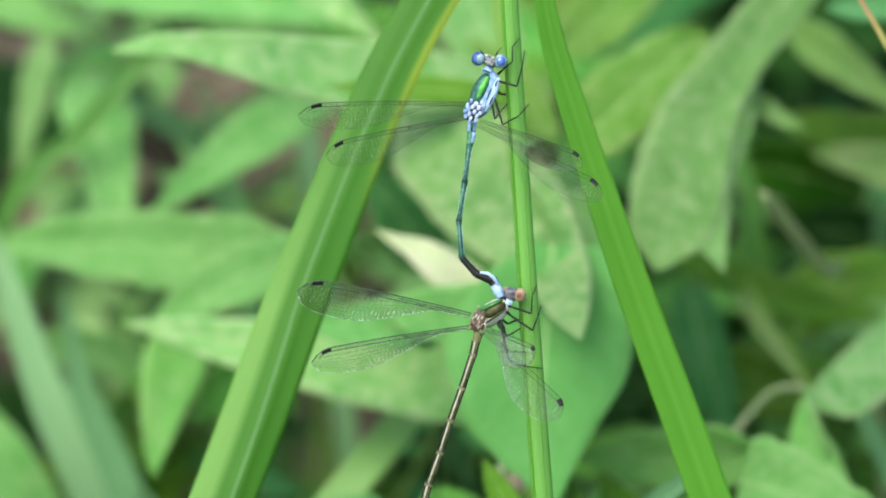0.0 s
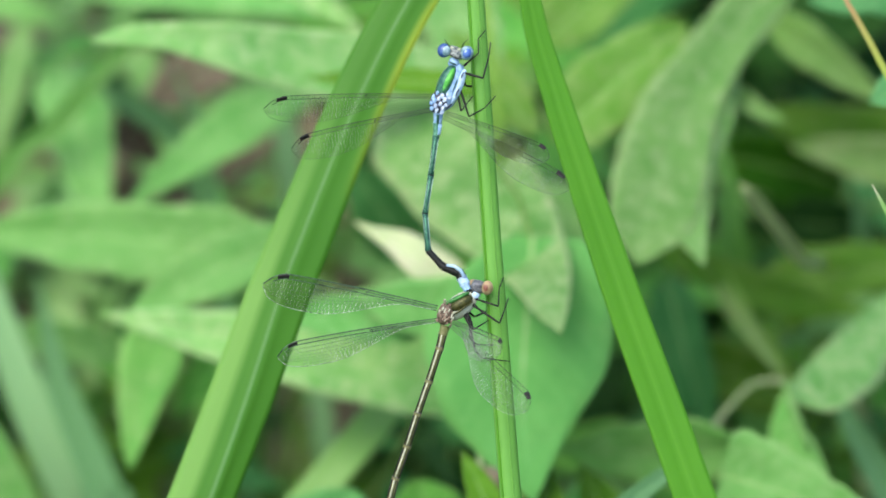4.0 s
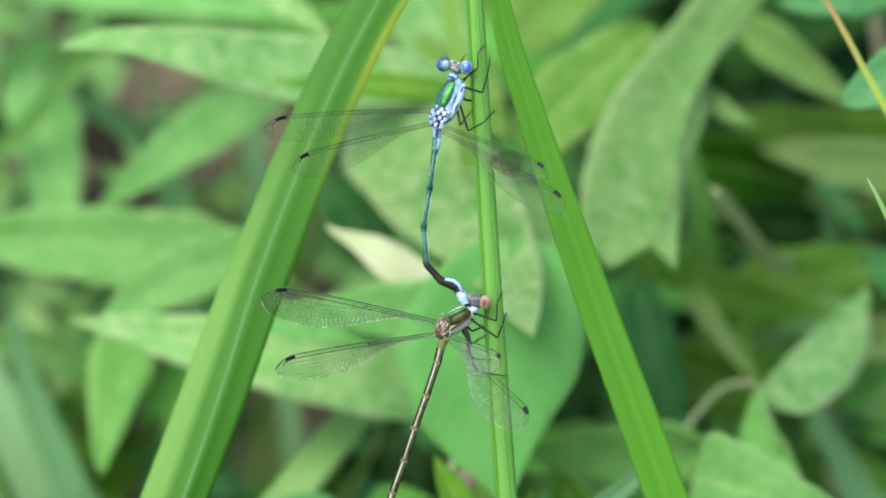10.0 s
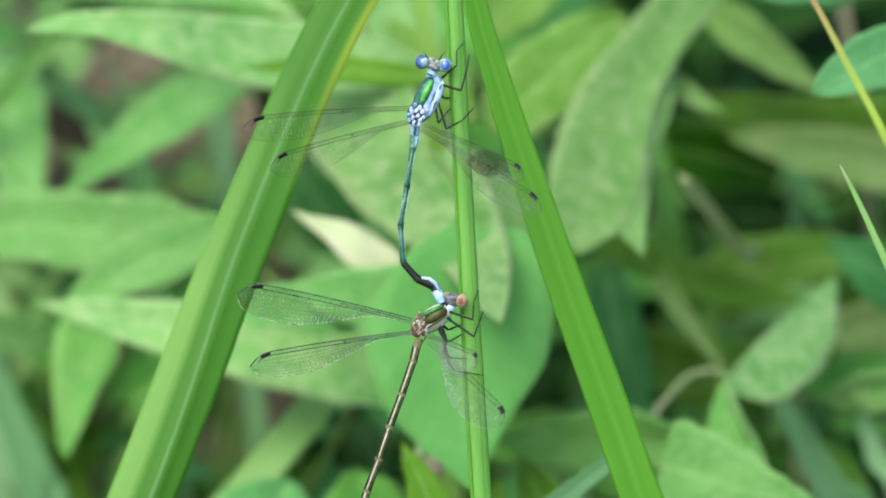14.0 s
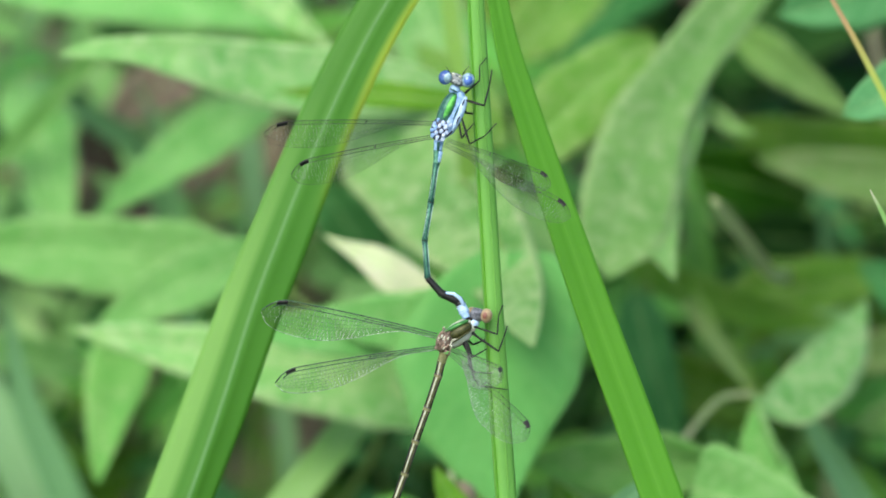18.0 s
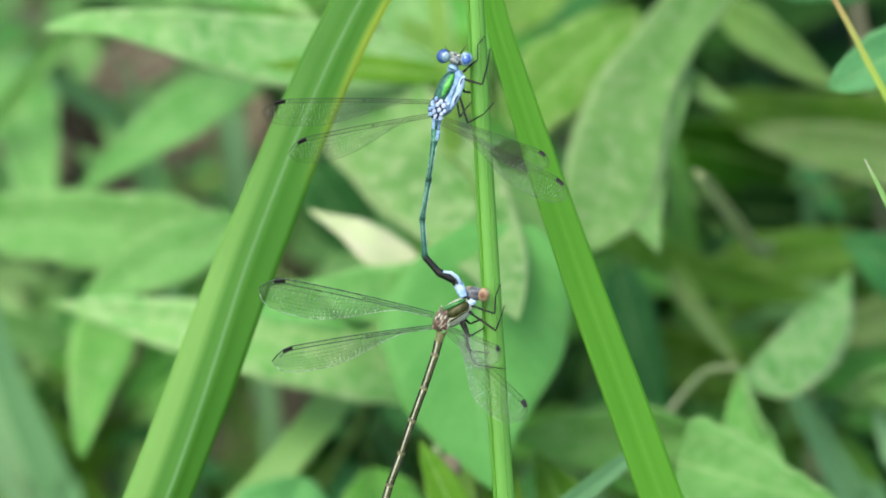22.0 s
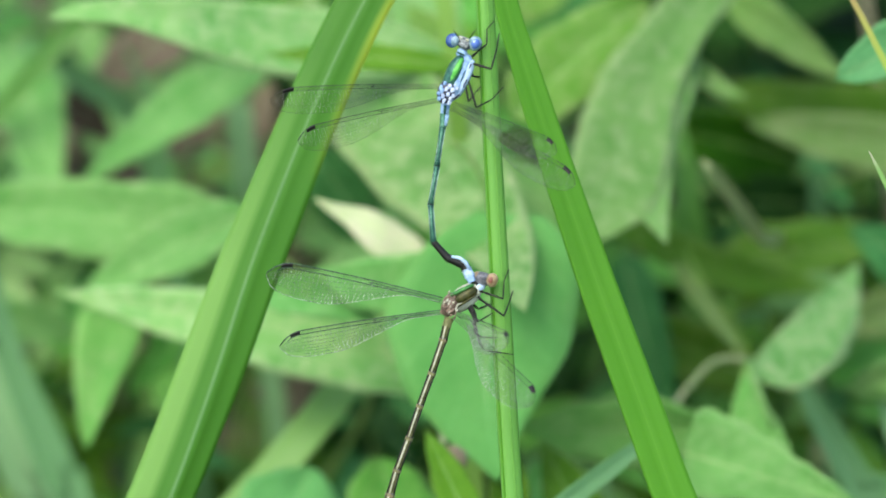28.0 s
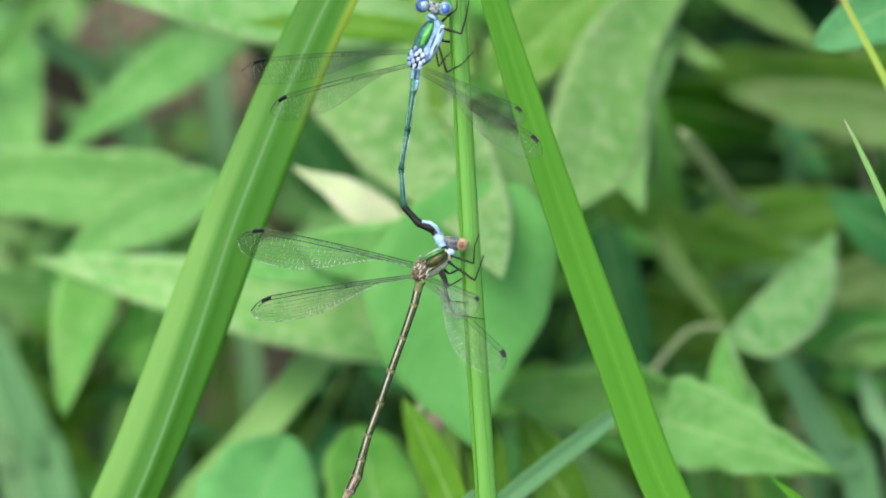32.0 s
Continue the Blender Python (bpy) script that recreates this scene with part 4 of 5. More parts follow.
grass(((1640, 1300, 230, 20), (1560, 420, 215, 22), (1530, 160, 210, 24), (1508, 20, 208, 22), (1490, -120, 208, 2)), DRY_GRASS, "dry brownish grass blade standing in the shade")
grass(((560, 1500, 260, 40), (450, 560, 226, 50), (425, 380, 214, 50), (405, 210, 212, 46), (385, 60, 214, 2)), MINT_GRASS, "bluish grass blade standing in the shade")
grass(((500, 2200, 60, 30), (800, 1110, 60, 36), (917, 989, 60, 38), (1070, 868, 66, 34), (1150, 806, 70, 2)), BLUE_GRASS, "pale bluish grass blade crossing low down")
grass(((1700, 2200, 150, 60), (1560, 1040, 150, 70), (1505, 915, 150, 68), (1420, 765, 150, 44), (1370, 660, 150, 2)), BLUE_GRASS, "bluish grass blade in the shade")
grass(((1800, 2000, 150, 40), (1640, 1000, 150, 44), (1570, 830, 150, 40), (1530, 700, 150, 2)), MINT_GRASS, "narrow pale grass blade")
grass(((1800, 1500, 40, 40), (1700, 1080, 40, 34), (1640, 850, 40, 22), (1590, 752, 40, 1)), NARROW_BLADE, "bright green grass tip")
grass(((1760, 1500, 40, 40), (1560, 1090, 40, 34), (1440, 1000, 40, 22), (1378, 948, 40, 1)), NARROW_BLADE, "bright green grass tip bent low")
grass(((1480, 1300, 250, 26), (1400, 560, 225, 28), (1326, 466, 160, 27), (1248, 364, 130, 24), (1222, 334, 126, 3)), HAY_GRASS, "pale dry grass blade among dark leaves", fold=6)
grass(((1420, 1300, 190, 24), (1300, 690, 175, 22), (1240, 580, 170, 20), (1190, 480, 170, 2)), YELLOW_GRASS, "olive grass blade bent over")
grass(((1300, 1500, 200, 40), (1235, 700, 195, 60), (1203, 420, 190, 56), (1188, 300, 190, 30), (1180, 230, 190, 2)), GREEN_GRASS, "green grass blade standing in the shade")
grass(((1500, 1500, 240, 30), (1450, 600, 215, 42), (1433, 430, 204, 40), (1420, 330, 200, 2)), BLUE_GRASS, "bluish grass blade standing in the shade")


rnd_grass = random.Random(8)
for k in range(16):
    gx, gy, gb = rnd_grass.uniform(-120, 1650), rnd_grass.uniform(150, 700), rnd_grass.uniform(220, 330)
    lean, high = rnd_grass.uniform(-260, 260), rnd_grass.uniform(380, 700)
    grass(((gx - lean * 1.4, gy + high * 2, gb + 30, 24), (gx - lean * 0.6, gy + high * 0.8, gb + 10, 30), (gx, gy, gb, 24), (gx + lean * 0.8, gy - high * 0.35, gb, 2)),
          rnd_grass.choice((GREEN_GRASS, PALE_GRASS, DARK_GRASS, BLUE_GRASS, YELLOW_GRASS)), "narrow grass blade among the herbs", steps=24)


def perch():
    """The stem on which the insects sit."""
    rows = curve_through(((1078, 4300, 0, 40), (950, 2000, 0, 40), (870, 880, 0, 38), (843, 441, 0, 34), (819, 0, 0, 31), (796, -420, 0, 26), (770, -900, 0, 4)), 90)
    foot = spot(1078, 4300, 0)
    ob = thing("perch_plant", foot, "smooth green grass stem with a leaf sheath round it", "grass plant")
    tube("stem", [spot(*r[:3]) for r in rows], [float(r[3]) * UNIT / 2 for r in rows], STEM_SKIN, ob, 12, 0.8)
    tube("sheath_edge", [spot(r[0] - r[3] * 0.36, r[1], -r[3] * UNIT * 280) for r in rows[18:62]], [0.00013] * 44, NARROW_BLADE, ob, 6)
    tube("sheath_rib", [spot(r[0] + r[3] * 0.16, r[1], -r[3] * UNIT * 400) for r in rows[18:86]], [0.00008] * 68, STEM_SKIN, ob, 6)
    return ob


# ---- insects ----
def wing_shape(s):
    """Front and rear edge of a wing at the part s of its length, as parts of its breadth."""
    tip = max(0.0, (s - 0.86) / 0.14)
    front = -0.42 * tip ** 2.2
    if s < 0.16:
        rear = -0.13 - 0.02 * s / 0.16
    else:
        q = min(1.0, (s - 0.16) / 0.54)
        rear = -0.15 - 0.85 * (q * q * (3 - 2 * q)) ** 0.8
    if s > 0.74:
        q = (s - 0.74) / 0.26
        rear = -1.0 + 0.52 * (1 - math.sqrt(max(0.0, 1 - q ** 2.4)))
    return front, rear


def wing(name, insect, hinge, mark, rear, breadth, veins, label, skin, bold=1.0, lead=None, glint=False):
    """A stalked clear wing. Its space: x along the wing, y to the front edge. mark: where its black spot lies; rear: from there, across to the rear edge."""
    o = home_of(insect)
    a = spot(*hinge)
    x = (spot(*mark) - a)
    L = x.length / 0.895
    x.normalize()
    y = -(spot(mark[0] + rear[0], mark[1] + rear[1], mark[2] + rear[2]) - spot(*mark))
    y = (y - x * y.dot(x)).normalized()
    x = (x + y * (0.11 * breadth * UNIT / (L * 0.895))).normalized()
    y = (y - x * y.dot(x)).normalized()
    z = x.cross(y)
    m = Matrix((x, y, z)).transposed().to_4x4()
    m.translation = a - o
    c = breadth * UNIT

    def at(s, k):
        f, r = wing_shape(s)
        return Vector((s * L, (f + (r - f) * k) * c, 0.0003 * math.sin(k * 9) * c / 0.005 * 0.5 + 0.02 * L * math.sin(math.pi * s)))

    N, K = 40, 8
    rows = [[(at(i / N, k / K), Vector((0, 0, 1))) for k in range(K + 1)] for i in range(N + 1)]
    verts, faces = [], []

    def vein(pts, r):
        v, f, _ = tube_data(pts, [r] * len(pts), 4, 1.0, Vector((0, 0, 1)))
        o2 = len(verts)
        verts.extend(v)
        faces.extend([tuple(i + o2 for i in q) for q in f])

    def under(s, off):
        return Vector((s * L, (wing_shape(s)[0] - off) * c, at(s, 0.1).z))

    front = ((0.0, 0.0, 1.0, 0.055), (0.075, 0.0, 0.42, 0.045), (0.14, 0.0, 0.95, 0.05))
    lines = ((0.17, 0.0, 0.98, 0.03), (0.30, 0.12, 0.99, 0.018), (0.43, 0.2, 0.99, 0.015), (0.55, 0.3, 0.985, 0.015),
             (0.67, 0.22, 0.98, 0.015), (0.79, 0.3, 0.95, 0.015), (0.90, 0.25, 0.86, 0.015), (1.0, 0.0, 1.0, 0.026))
    for k, s0, s1, r in front:
        vein([under(s0 + (s1 - s0) * i / 26, k) for i in range(27)], r * bold / 1000)
    for i in range(13):
        vein([at(0.43 + 0.034 * i, 0.0), at(0.434 + 0.034 * i, 0.17)], 0.000016)
    vein([at(0.40, 0.0), at(0.41, 0.2)], 0.00006)
    w = new(name, mesh_of(name, verts, faces, lead or VEIN))
    w.parent = insect
    w.matrix_basis = m
    w["label"] = label
    verts, faces = [], []
    for k, s0, s1, r in lines[1:]:
        verts, faces = [], []
        vein([at(s0 + (s1 - s0) * i / 26, k) for i in range(27)], r * bold / 1000)
        hang("vein", mesh_of("vein", verts, faces, SPARKLE_VEIN if glint and k == 1.0 else lead or VEIN), w)
    verts, faces = [], []
    bright = [], []
    rnd = random.Random(int(hinge[1] + mark[0]))
    for q in range(len(lines) - 1):
        k0, a0, b0, _ = lines[q]
        k1, a1, b1, _ = lines[q + 1]
        lo, hi = max(a0, a1, 0.1), min(b0, b1)
        s = lo + 0.011 * (q % 3)
        while s < hi - 0.01:
            # The inner rear net is drawn thicker and paler, as painted glints.
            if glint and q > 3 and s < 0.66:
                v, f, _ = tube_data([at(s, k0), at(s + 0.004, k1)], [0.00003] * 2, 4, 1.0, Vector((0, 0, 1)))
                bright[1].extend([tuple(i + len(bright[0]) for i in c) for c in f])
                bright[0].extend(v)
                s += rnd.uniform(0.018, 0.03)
                continue
            vein([at(s, k0), at(min(1.0, s + rnd.uniform(-0.004, 0.008)), k1)], rnd.choice((0.000011, 0.000014, 0.000019)) * (1.35 if lead else 1.0))
            s += rnd.uniform(0.014, 0.028)
    hang("vein_net", mesh_of("vein_net", verts, faces, veins), w, "fine net of veins")
    if glint:
        hang("vein_net", mesh_of("vein_net", *bright, GLINT_VEIN), w, "net of veins in a painted glint colour")
    v, f, uv = sheet_data(rows, 0.00001)
    hang("membrane", mesh_of("membrane", v, f, skin, uv), w)
    spot_rows = [[(at(0.865 + 0.062 * i / 6, 0.0 + 0.15 * k / 2), Vector((0, 0, 1))) for k in range(3)] for i in range(7)]
    v, f, uv = sheet_data(spot_rows, 0.00009)
    hang("wing_spot", mesh_of("wing_spot", v, f, SPOT, uv), w, "black spot near the wing tip")
    return w, m


def leg(insect, pts, thick, mat, label=""):
    """A jointed leg: thick thigh, thin shin with bristles, hooked foot."""
    o = home_of(insect)
    P = [spot(*p) for p in pts]
    verts, faces = [], []

    def piece(line, radii, sides=6):
        v, f, _ = tube_data(line, radii, sides)
        o2 = len(verts)
        verts.extend([p - o for p in v])
        faces.extend([tuple(i + o2 for i in q) for q in f])

    r = thick * UNIT / 2
    for i in range(len(P) - 1):
        a, b = P[i], P[i + 1]
        k = r * (1.0, 0.72, 0.5, 0.4)[min(i, 3)]
        piece([a, a.lerp(b, 0.3), a.lerp(b, 0.8), b], [k * 0.9, k * 1.1, k * 0.9, k * 0.75])
        side = (b - a).cross(AWAY).normalized()
        for j in range(1, 6):
            q = a.lerp(b, j / 6)
            if i > 0:
                for sgn in (-1, 1):
                    piece([q, q + side * (sgn * 0.0005) + (b - a).normalized() * 0.0003], [0.00002, 0.000008], 3)
    return hang("leg", mesh_of("leg", verts, faces, mat), insect, label)


def flat(dx, dy, length):
    """A direction in the plane in focus, grid steps across and down, of that many steps' length."""
    v = Vector((dx, -dy, 0)).normalized() * (length * UNIT)
    return RIGHT * v.x + UP * v.y


DEEP_STEP = -AWAY * UNIT


def male():
    m = thing("damselfly", spot(765, 200, -2), "blue-eyed damselfly with a powder-blue and metallic green body, clasping its mate", "damselfly", "pair of damselflies")
    d = (-0.42, 0.91)
    q = (0.91, 0.42)
    egg("head", spot(785, 131, -2.5), flat(*q, 19), flat(*d, 10.5), DEEP_STEP * 11, FACE_SKIN, m, "mottled grey head", 0.15)
    for ex, ey, dx, dy, outer, inner, tone in ((764.5, 127, 3.2, 0.6, EYE_CLEAR, EYE_BLUE, "paler greyish front of the eye"), (804.5, 132, 0.4, 0.4, EYE_BLUE, EYE_MID, "deep blue front of the eye")):
        egg("eye", spot(ex, ey, -2.8), flat(*q, 12.2), flat(*d, 13.2), DEEP_STEP * 11, outer, m, "shiny blue bulging eye")
        # a small pale egg paints the highlight on the eye
        egg("eye_shine", spot(ex + dx - 2, ey + dy - 3, -3.62), flat(*q, 2.6), flat(*d, 3.4), DEEP_STEP * 2.6, EYE_HIGHLIGHT, m)
        egg("eye_front", spot(ex + dx, ey + dy, -3.2), flat(*q, 8.4), flat(*d, 9.6), DEEP_STEP * 7.8, inner, m, tone)
    egg("face", spot(785, 136, -3.2), flat(*q, 9), flat(*d, 6), DEEP_STEP * 6, FACE_SKIN, m, "mottled grey face", 0.3)
    for k in (-1, 1):
        egg("brow", spot(785 + 6 * k, 124 + 2 * k, -3.3), flat(*q, 3.6), flat(*d, 2.4), DEEP_STEP * 3.4, CREAM_SKIN, m)
    for s in (-1, 1):
        tube("antenna", [spot(785 + s * 10, 122, -3), spot(785 + s * 15, 114, -3.4), spot(786 + s * 21, 107, -3.2)], [0.00009, 0.00006, 0.00003], BLACK, m, 6)
    egg("neck", spot(781, 149, -2.3), flat(*d, 10), flat(*q, 10), DEEP_STEP * 9, POWDER, m, "powder-blue neck", 0.15)
    egg("neck_mark", spot(779, 150, -2.9), flat(*d, 1.8), flat(*q, 8), DEEP_STEP * 5, DARK_GREEN, m)
    egg("thorax", spot(773, 193, -2), flat(*d, 47), flat(*q, 22), DEEP_STEP * 20, POWDER, m, "powder-blue chest", 0.06)
    egg("shoulder", spot(767, 186, -2.7), flat(-0.40, 0.92, 36), flat(*q, 15), DEEP_STEP * 14, DARK_GREEN, m, "dark green back")
    egg("green_plate", spot(771, 180, -3.35), flat(-0.46, 0.89, 25), flat(*q, 6.6), DEEP_STEP * 8, GREEN_METAL, m, "bright metallic green stripe")
    egg("flank", spot(788, 192, -2.6), flat(-0.40, 0.92, 34), flat(*q, 8.5), DEEP_STEP * 11, WHITE_SKIN, m, "pale blue flank")
    egg("side_line", spot(783, 190, -3.3), flat(-0.40, 0.92, 13), flat(*q, 0.9), DEEP_STEP * 5.6, DARK_GREEN, m)
    egg("wing_root", spot(755, 216, -2.7), flat(*d, 24), flat(*q, 16), DEEP_STEP * 14, JOINT_DARK, m, "dark wing joint")
    rnd = random.Random(4)
    for k in range(18):
        u, v = -1 + 2 * ((k % 3) + 0.45 * (k // 3 % 2) + rnd.uniform(0.1, 0.45)) / 3, -1 + 2 * ((k // 3) + rnd.uniform(0.25, 0.75)) / 6
        if u * u + v * v > 1.3:
            continue
        c = spot(755 + u * 15 - v * 8, 216 + v * 20 + u * 6, -2.75 - 1.05 * math.sqrt(max(0.0, 1 - 0.6 * u * u - 0.6 * v * v)))
        egg("joint_plate", c, flat(*d, rnd.uniform(3.4, 5.2)), flat(*q, rnd.uniform(2.8, 4.2)), DEEP_STEP * 1.8, PALE_PLATE if k % 3 else POWDER, m, "", 0.5)
    for x0, y0, x1, y1 in ((799, 166, 794, 178), (790, 196, 784, 210), (777, 222, 767, 232)):
        tube("flank_line", [spot(x0, y0, -3.45), spot(0.5 * (x0 + x1) - 1, 0.5 * (y0 + y1), -3.55), spot(x1, y1, -3.3)], [0.00007, 0.00012, 0.00005], JOINT_DARK, m, 6)
    segs = (((753, 236, -2), (751, 256, -2), 9, 7, POWDER, "powder-blue first ring"), ((750, 256, -2), (748, 279, -2), 7, 5.5, TEAL, ""),
            ((748, 279, -2), (738, 348, -2), 5.5, 5, DARK_GREEN, ""), ((738, 348, -2), (727, 416, -2), 5, 5, DARK_GREEN, ""),
            ((727, 416, -2), (732, 482, -2), 5, 5.5, DARK_GREEN, ""), ((732, 482, -2), (758, 511, -2), 5.5, 6.5, BLACK, "black ring"),
            ((757, 510, -2), (786, 522, -2), 7, 8.5, BLACK, "black ring with a blue back"), ((785, 520, -2), (791, 531, -2.1), 8.5, 9, BLACK, "black ring"), ((790.5, 530, -2.1), (797, 543, -2.2), 9, 9, WHITE_SKIN, "powder-white ring"),
            ((796, 541, -2.2), (801, 553, -2.4), 9, 6.5, POWDER, "blue-grey last ring"))
    for a, b, r0, r1, mat, lab in segs:
        A, B = spot(*a), spot(*b)
        n = 10
        line = [A.lerp(B, i / n) for i in range(n + 1)]
        radii = [(r0 + (r1 - r0) * i / n) * UNIT * (1 + 0.16 * (abs(2 * i / n - 1) ** 6)) for i in range(n + 1)]
        tube("abdomen_ring", line, radii, mat, m, 10, 1.0, lab)
    for x0, y0, x1, y1 in ((751, 258, 749, 277), ):
        tube("side_band", [spot(x0 + 5, y0, -2.5), spot(x1 + 4, y1, -2.4)], [0.0003, 0.00022], POWDER, m, 6)
    tube("back_line", [spot(752, 241, -2.75), spot(751, 256, -2.6)], [0.00022, 0.00018], DARK_GREEN, m, 6)
    for a, b in (((748, 281), (739, 344)), ((738, 351), (728, 412)), ((728, 420), (732, 478))):
        # a lighter teal line painted as the highlight down the abdomen
        tube("green_streak", [spot(a[0] - 1, a[1], -2.38), spot(b[0] - 1, b[1], -2.38)], [0.00013, 0.00011], TEAL, m, 6)
        for e in (-1, 1):
            tube("side_streak", [spot(a[0] + e * 4.1, a[1] + 3, -2.22), spot(b[0] + e * 3.9, b[1] - 3, -2.22)], [0.00007, 0.00007], PALE_TEAL, m, 6)
    tube("blue_saddle", [spot(764, 508, -2.6), spot(778, 510, -2.7), spot(789, 518, -2.7), spot(796, 531, -2.6)], [0.00018, 0.00026, 0.00027, 0.00026], WHITE_SKIN, m, 8, 1.0, "blue back of the tail")
    for s in (-1, 1):
        tube("clasper", [spot(801, 551, -2.4), spot(806 + 4 * s, 557, -2.6), spot(809 + 2 * s, 566, -2.4)], [0.00025, 0.00022, 0.00008], BLACK, m, 6)
    for jx, jy in ((748, 279), (738, 348), (727, 416), (732, 482)):
        egg("ring_joint", spot(jx, jy, -2), flat(-0.15, 1, 3.2), flat(1, 0.15, 5.9), DEEP_STEP * 5.9, BLACK, m)
    leg(m, ((797, 168, -2.2), (802, 168, -3), (833, 177, -4), (843, 140, -2.2), (847, 113, -1.4)), 6, BLACK, "black bristly leg")
    leg(m, ((799, 155, -2), (807, 148, -2.4), (825, 133, -3), (825, 107, -1.8), (838, 92, -1.2)), 4.5, BLACK)
    leg(m, ((787, 196, -2), (788, 207, -2.6), (793, 235, -3), (805, 219, -1.6), (815, 208, -0.6)), 5, BLACK)
    leg(m, ((789, 190, -2), (793, 199, -2.8), (807, 245, -3.6), (835, 230, -2), (855, 208, -1.0)), 5.5, BLACK)
    leg(m, ((795, 175, -1), (801, 190, 0.6), (822, 192, 1.4), (833, 160, 1.4)), 5, BLACK)
    wings = [wing("wing", m, (748, 206, -2.4), (476, 211, -4), (4, 44, 2.6), 58, SPARKLE_VEIN, "clear wing with dark veins, spread sideways", MEMBRANE, 1.0),
             wing("wing", m, (744, 229, -2.2), (515, 279, -2), (12, 44, 2.2), 56, SPARKLE_VEIN, "clear wing with dark veins, spread sideways", MEMBRANE, 1.0),
             wing("wing", m, (768, 236, -2.6), (938, 301, -11), (-16, 34, -1.6), 50, SPARKLE_VEIN, "clear wing with a darker patch, swept down", PATCHED, 0.8),
             wing("wing", m, (764, 244, -2.4), (969, 351, -8), (-22, 32, -1.6), 56, SPARKLE_VEIN, "clear wing with dark veins, swept down", SWEPT, 0.8)]
    return m, wings


def female():
    m = thing("damselfly", spot(780, 585, -2), "bronze green damselfly with tan eyes, held by its mate's claspers", "damselfly", "pair of damselflies")
    d = (-0.80, 0.60)
    q = (0.60, 0.80)
    egg("head", spot(820, 547, -2.4), flat(1, 0.15, 13), flat(-0.15, 1, 13), DEEP_STEP * 12, GREY_SKIN, m, "dark grey head", 0.2)
    egg("eye", spot(836, 549, -2.9), flat(1, 0.15, 10.5), flat(-0.15, 1, 13), DEEP_STEP * 13, EYE_TAN, m, "tan bulging eye")
    egg("eye", spot(810, 545, 1.4), flat(1, 0.15, 10.5), flat(-0.15, 1, 12), DEEP_STEP * 12, EYE_TAN, m, "tan bulging eye")
    egg("eye_front", spot(834, 549, -3.35), flat(1, 0.15, 5.8), flat(-0.15, 1, 7.6), DEEP_STEP * 9, EYE_RED, m, "reddish brown front of the eye")
    egg("neck", spot(815, 561, -2.4), flat(*d, 9), flat(*q, 8), DEEP_STEP * 8, WHITE_SKIN, m, "pale neck", 0.1)
    egg("thorax", spot(787, 580, -2), flat(*d, 36), flat(*q, 20), DEEP_STEP * 18, CREAM_SKIN, m, "cream chest", 0.06)
    egg("back_plate", spot(789, 576, -2.8), flat(-0.86, 0.5, 24), flat(0.5, 0.86, 12), DEEP_STEP * 13, DARK_BRONZE, m, "dark bronze back")
    egg("green_plate", spot(783, 567, -3.0), flat(-0.88, 0.42, 24), flat(0.42, 0.88, 5), DEEP_STEP * 9, LEAF_METAL, m, "metallic green stripe")
    egg("side_line", spot(793, 585, -3.3), flat(-0.82, 0.56, 22), flat(0.56, 0.82, 2.2), DEEP_STEP * 6, DARK_BRONZE, m)
    egg("wing_root", spot(763, 592, -2.4), flat(-0.45, 0.9, 23), flat(0.9, 0.45, 16), DEEP_STEP * 15, JOINT_BROWN, m, "brown wing joint", 0.15)
    rnd = random.Random(11)
    for k in range(46):
        u, v = rnd.uniform(-1, 1), rnd.uniform(-1, 1)
        c = spot(763 + u * 13 - v * 6, 592 + v * 19 + u * 5, -2.4 - 1.2 * math.sqrt(max(0.0, 1 - 0.5 * u * u - 0.5 * v * v)))
        egg("joint_plate", c, flat(-0.45, 0.9, rnd.uniform(1.8, 4.4)), flat(0.9, 0.45, rnd.uniform(1.0, 2.0)), DEEP_STEP * 2.0, (TAN, CREAM_SKIN, TAN, JOINT_BROWN)[k % 4], m, "", 0.4)
    knots = ((761, 615), (756, 630), (750, 655), (730, 714), (709, 772), (690, 829), (669, 886), (657, 929), (649, 959), (637, 984), (627, 998))
    wide = (8.5, 7.6, 6.8, 6.4, 6.3, 6.3, 6.6, 7.6, 9.4, 8.8, 4)
    for i in range(len(knots) - 1):
        A, B = spot(*knots[i], -2), spot(*knots[i + 1], -2)
        line = [A.lerp(B, k / 10) for k in range(11)]
        radii = [(wide[i] + (wide[i + 1] - wide[i]) * k / 10) * UNIT * (1 + 0.18 * abs(2 * k / 10 - 1) ** 6) for k in range(11)]
        tube("abdomen_ring", line, radii, BRONZE if i not in (8, 9) else TAN, m, 10)
        if 0 < i < 9:
            tube("ring_joint", [B - (B - A).normalized() * 0.0002, B + (B - A).normalized() * 0.0002], [wide[i + 1] * UNIT * 1.14] * 2, TAN, m, 10)
            tube("joint_line", [B - (B - A).normalized() * 0.00034, B - (B - A).normalized() * 0.0002], [wide[i + 1] * UNIT * 1.15] * 2, GREY_SKIN, m, 10)
            for e, off, up, mat, r in ((-1, 0.80, 0.70, BLACK, 0.00012), (1, 0.80, 0.70, BLACK, 0.00011), (1, 0.30, 0.98, DARK_BRONZE, 0.00008), (-1, 0.22, 1.0, CREAM_SKIN, 0.00009)):
                ends = [A.lerp(B, f) + flat(e * 0.94, e * 0.33, w * off) + DEEP_STEP * (w * up) for f, w in ((0.05, wide[i]), (0.5, 0.5 * (wide[i] + wide[i + 1])), (0.95, wide[i + 1]))]
                tube("streak", ends, [r] * 3, mat, m, 6)
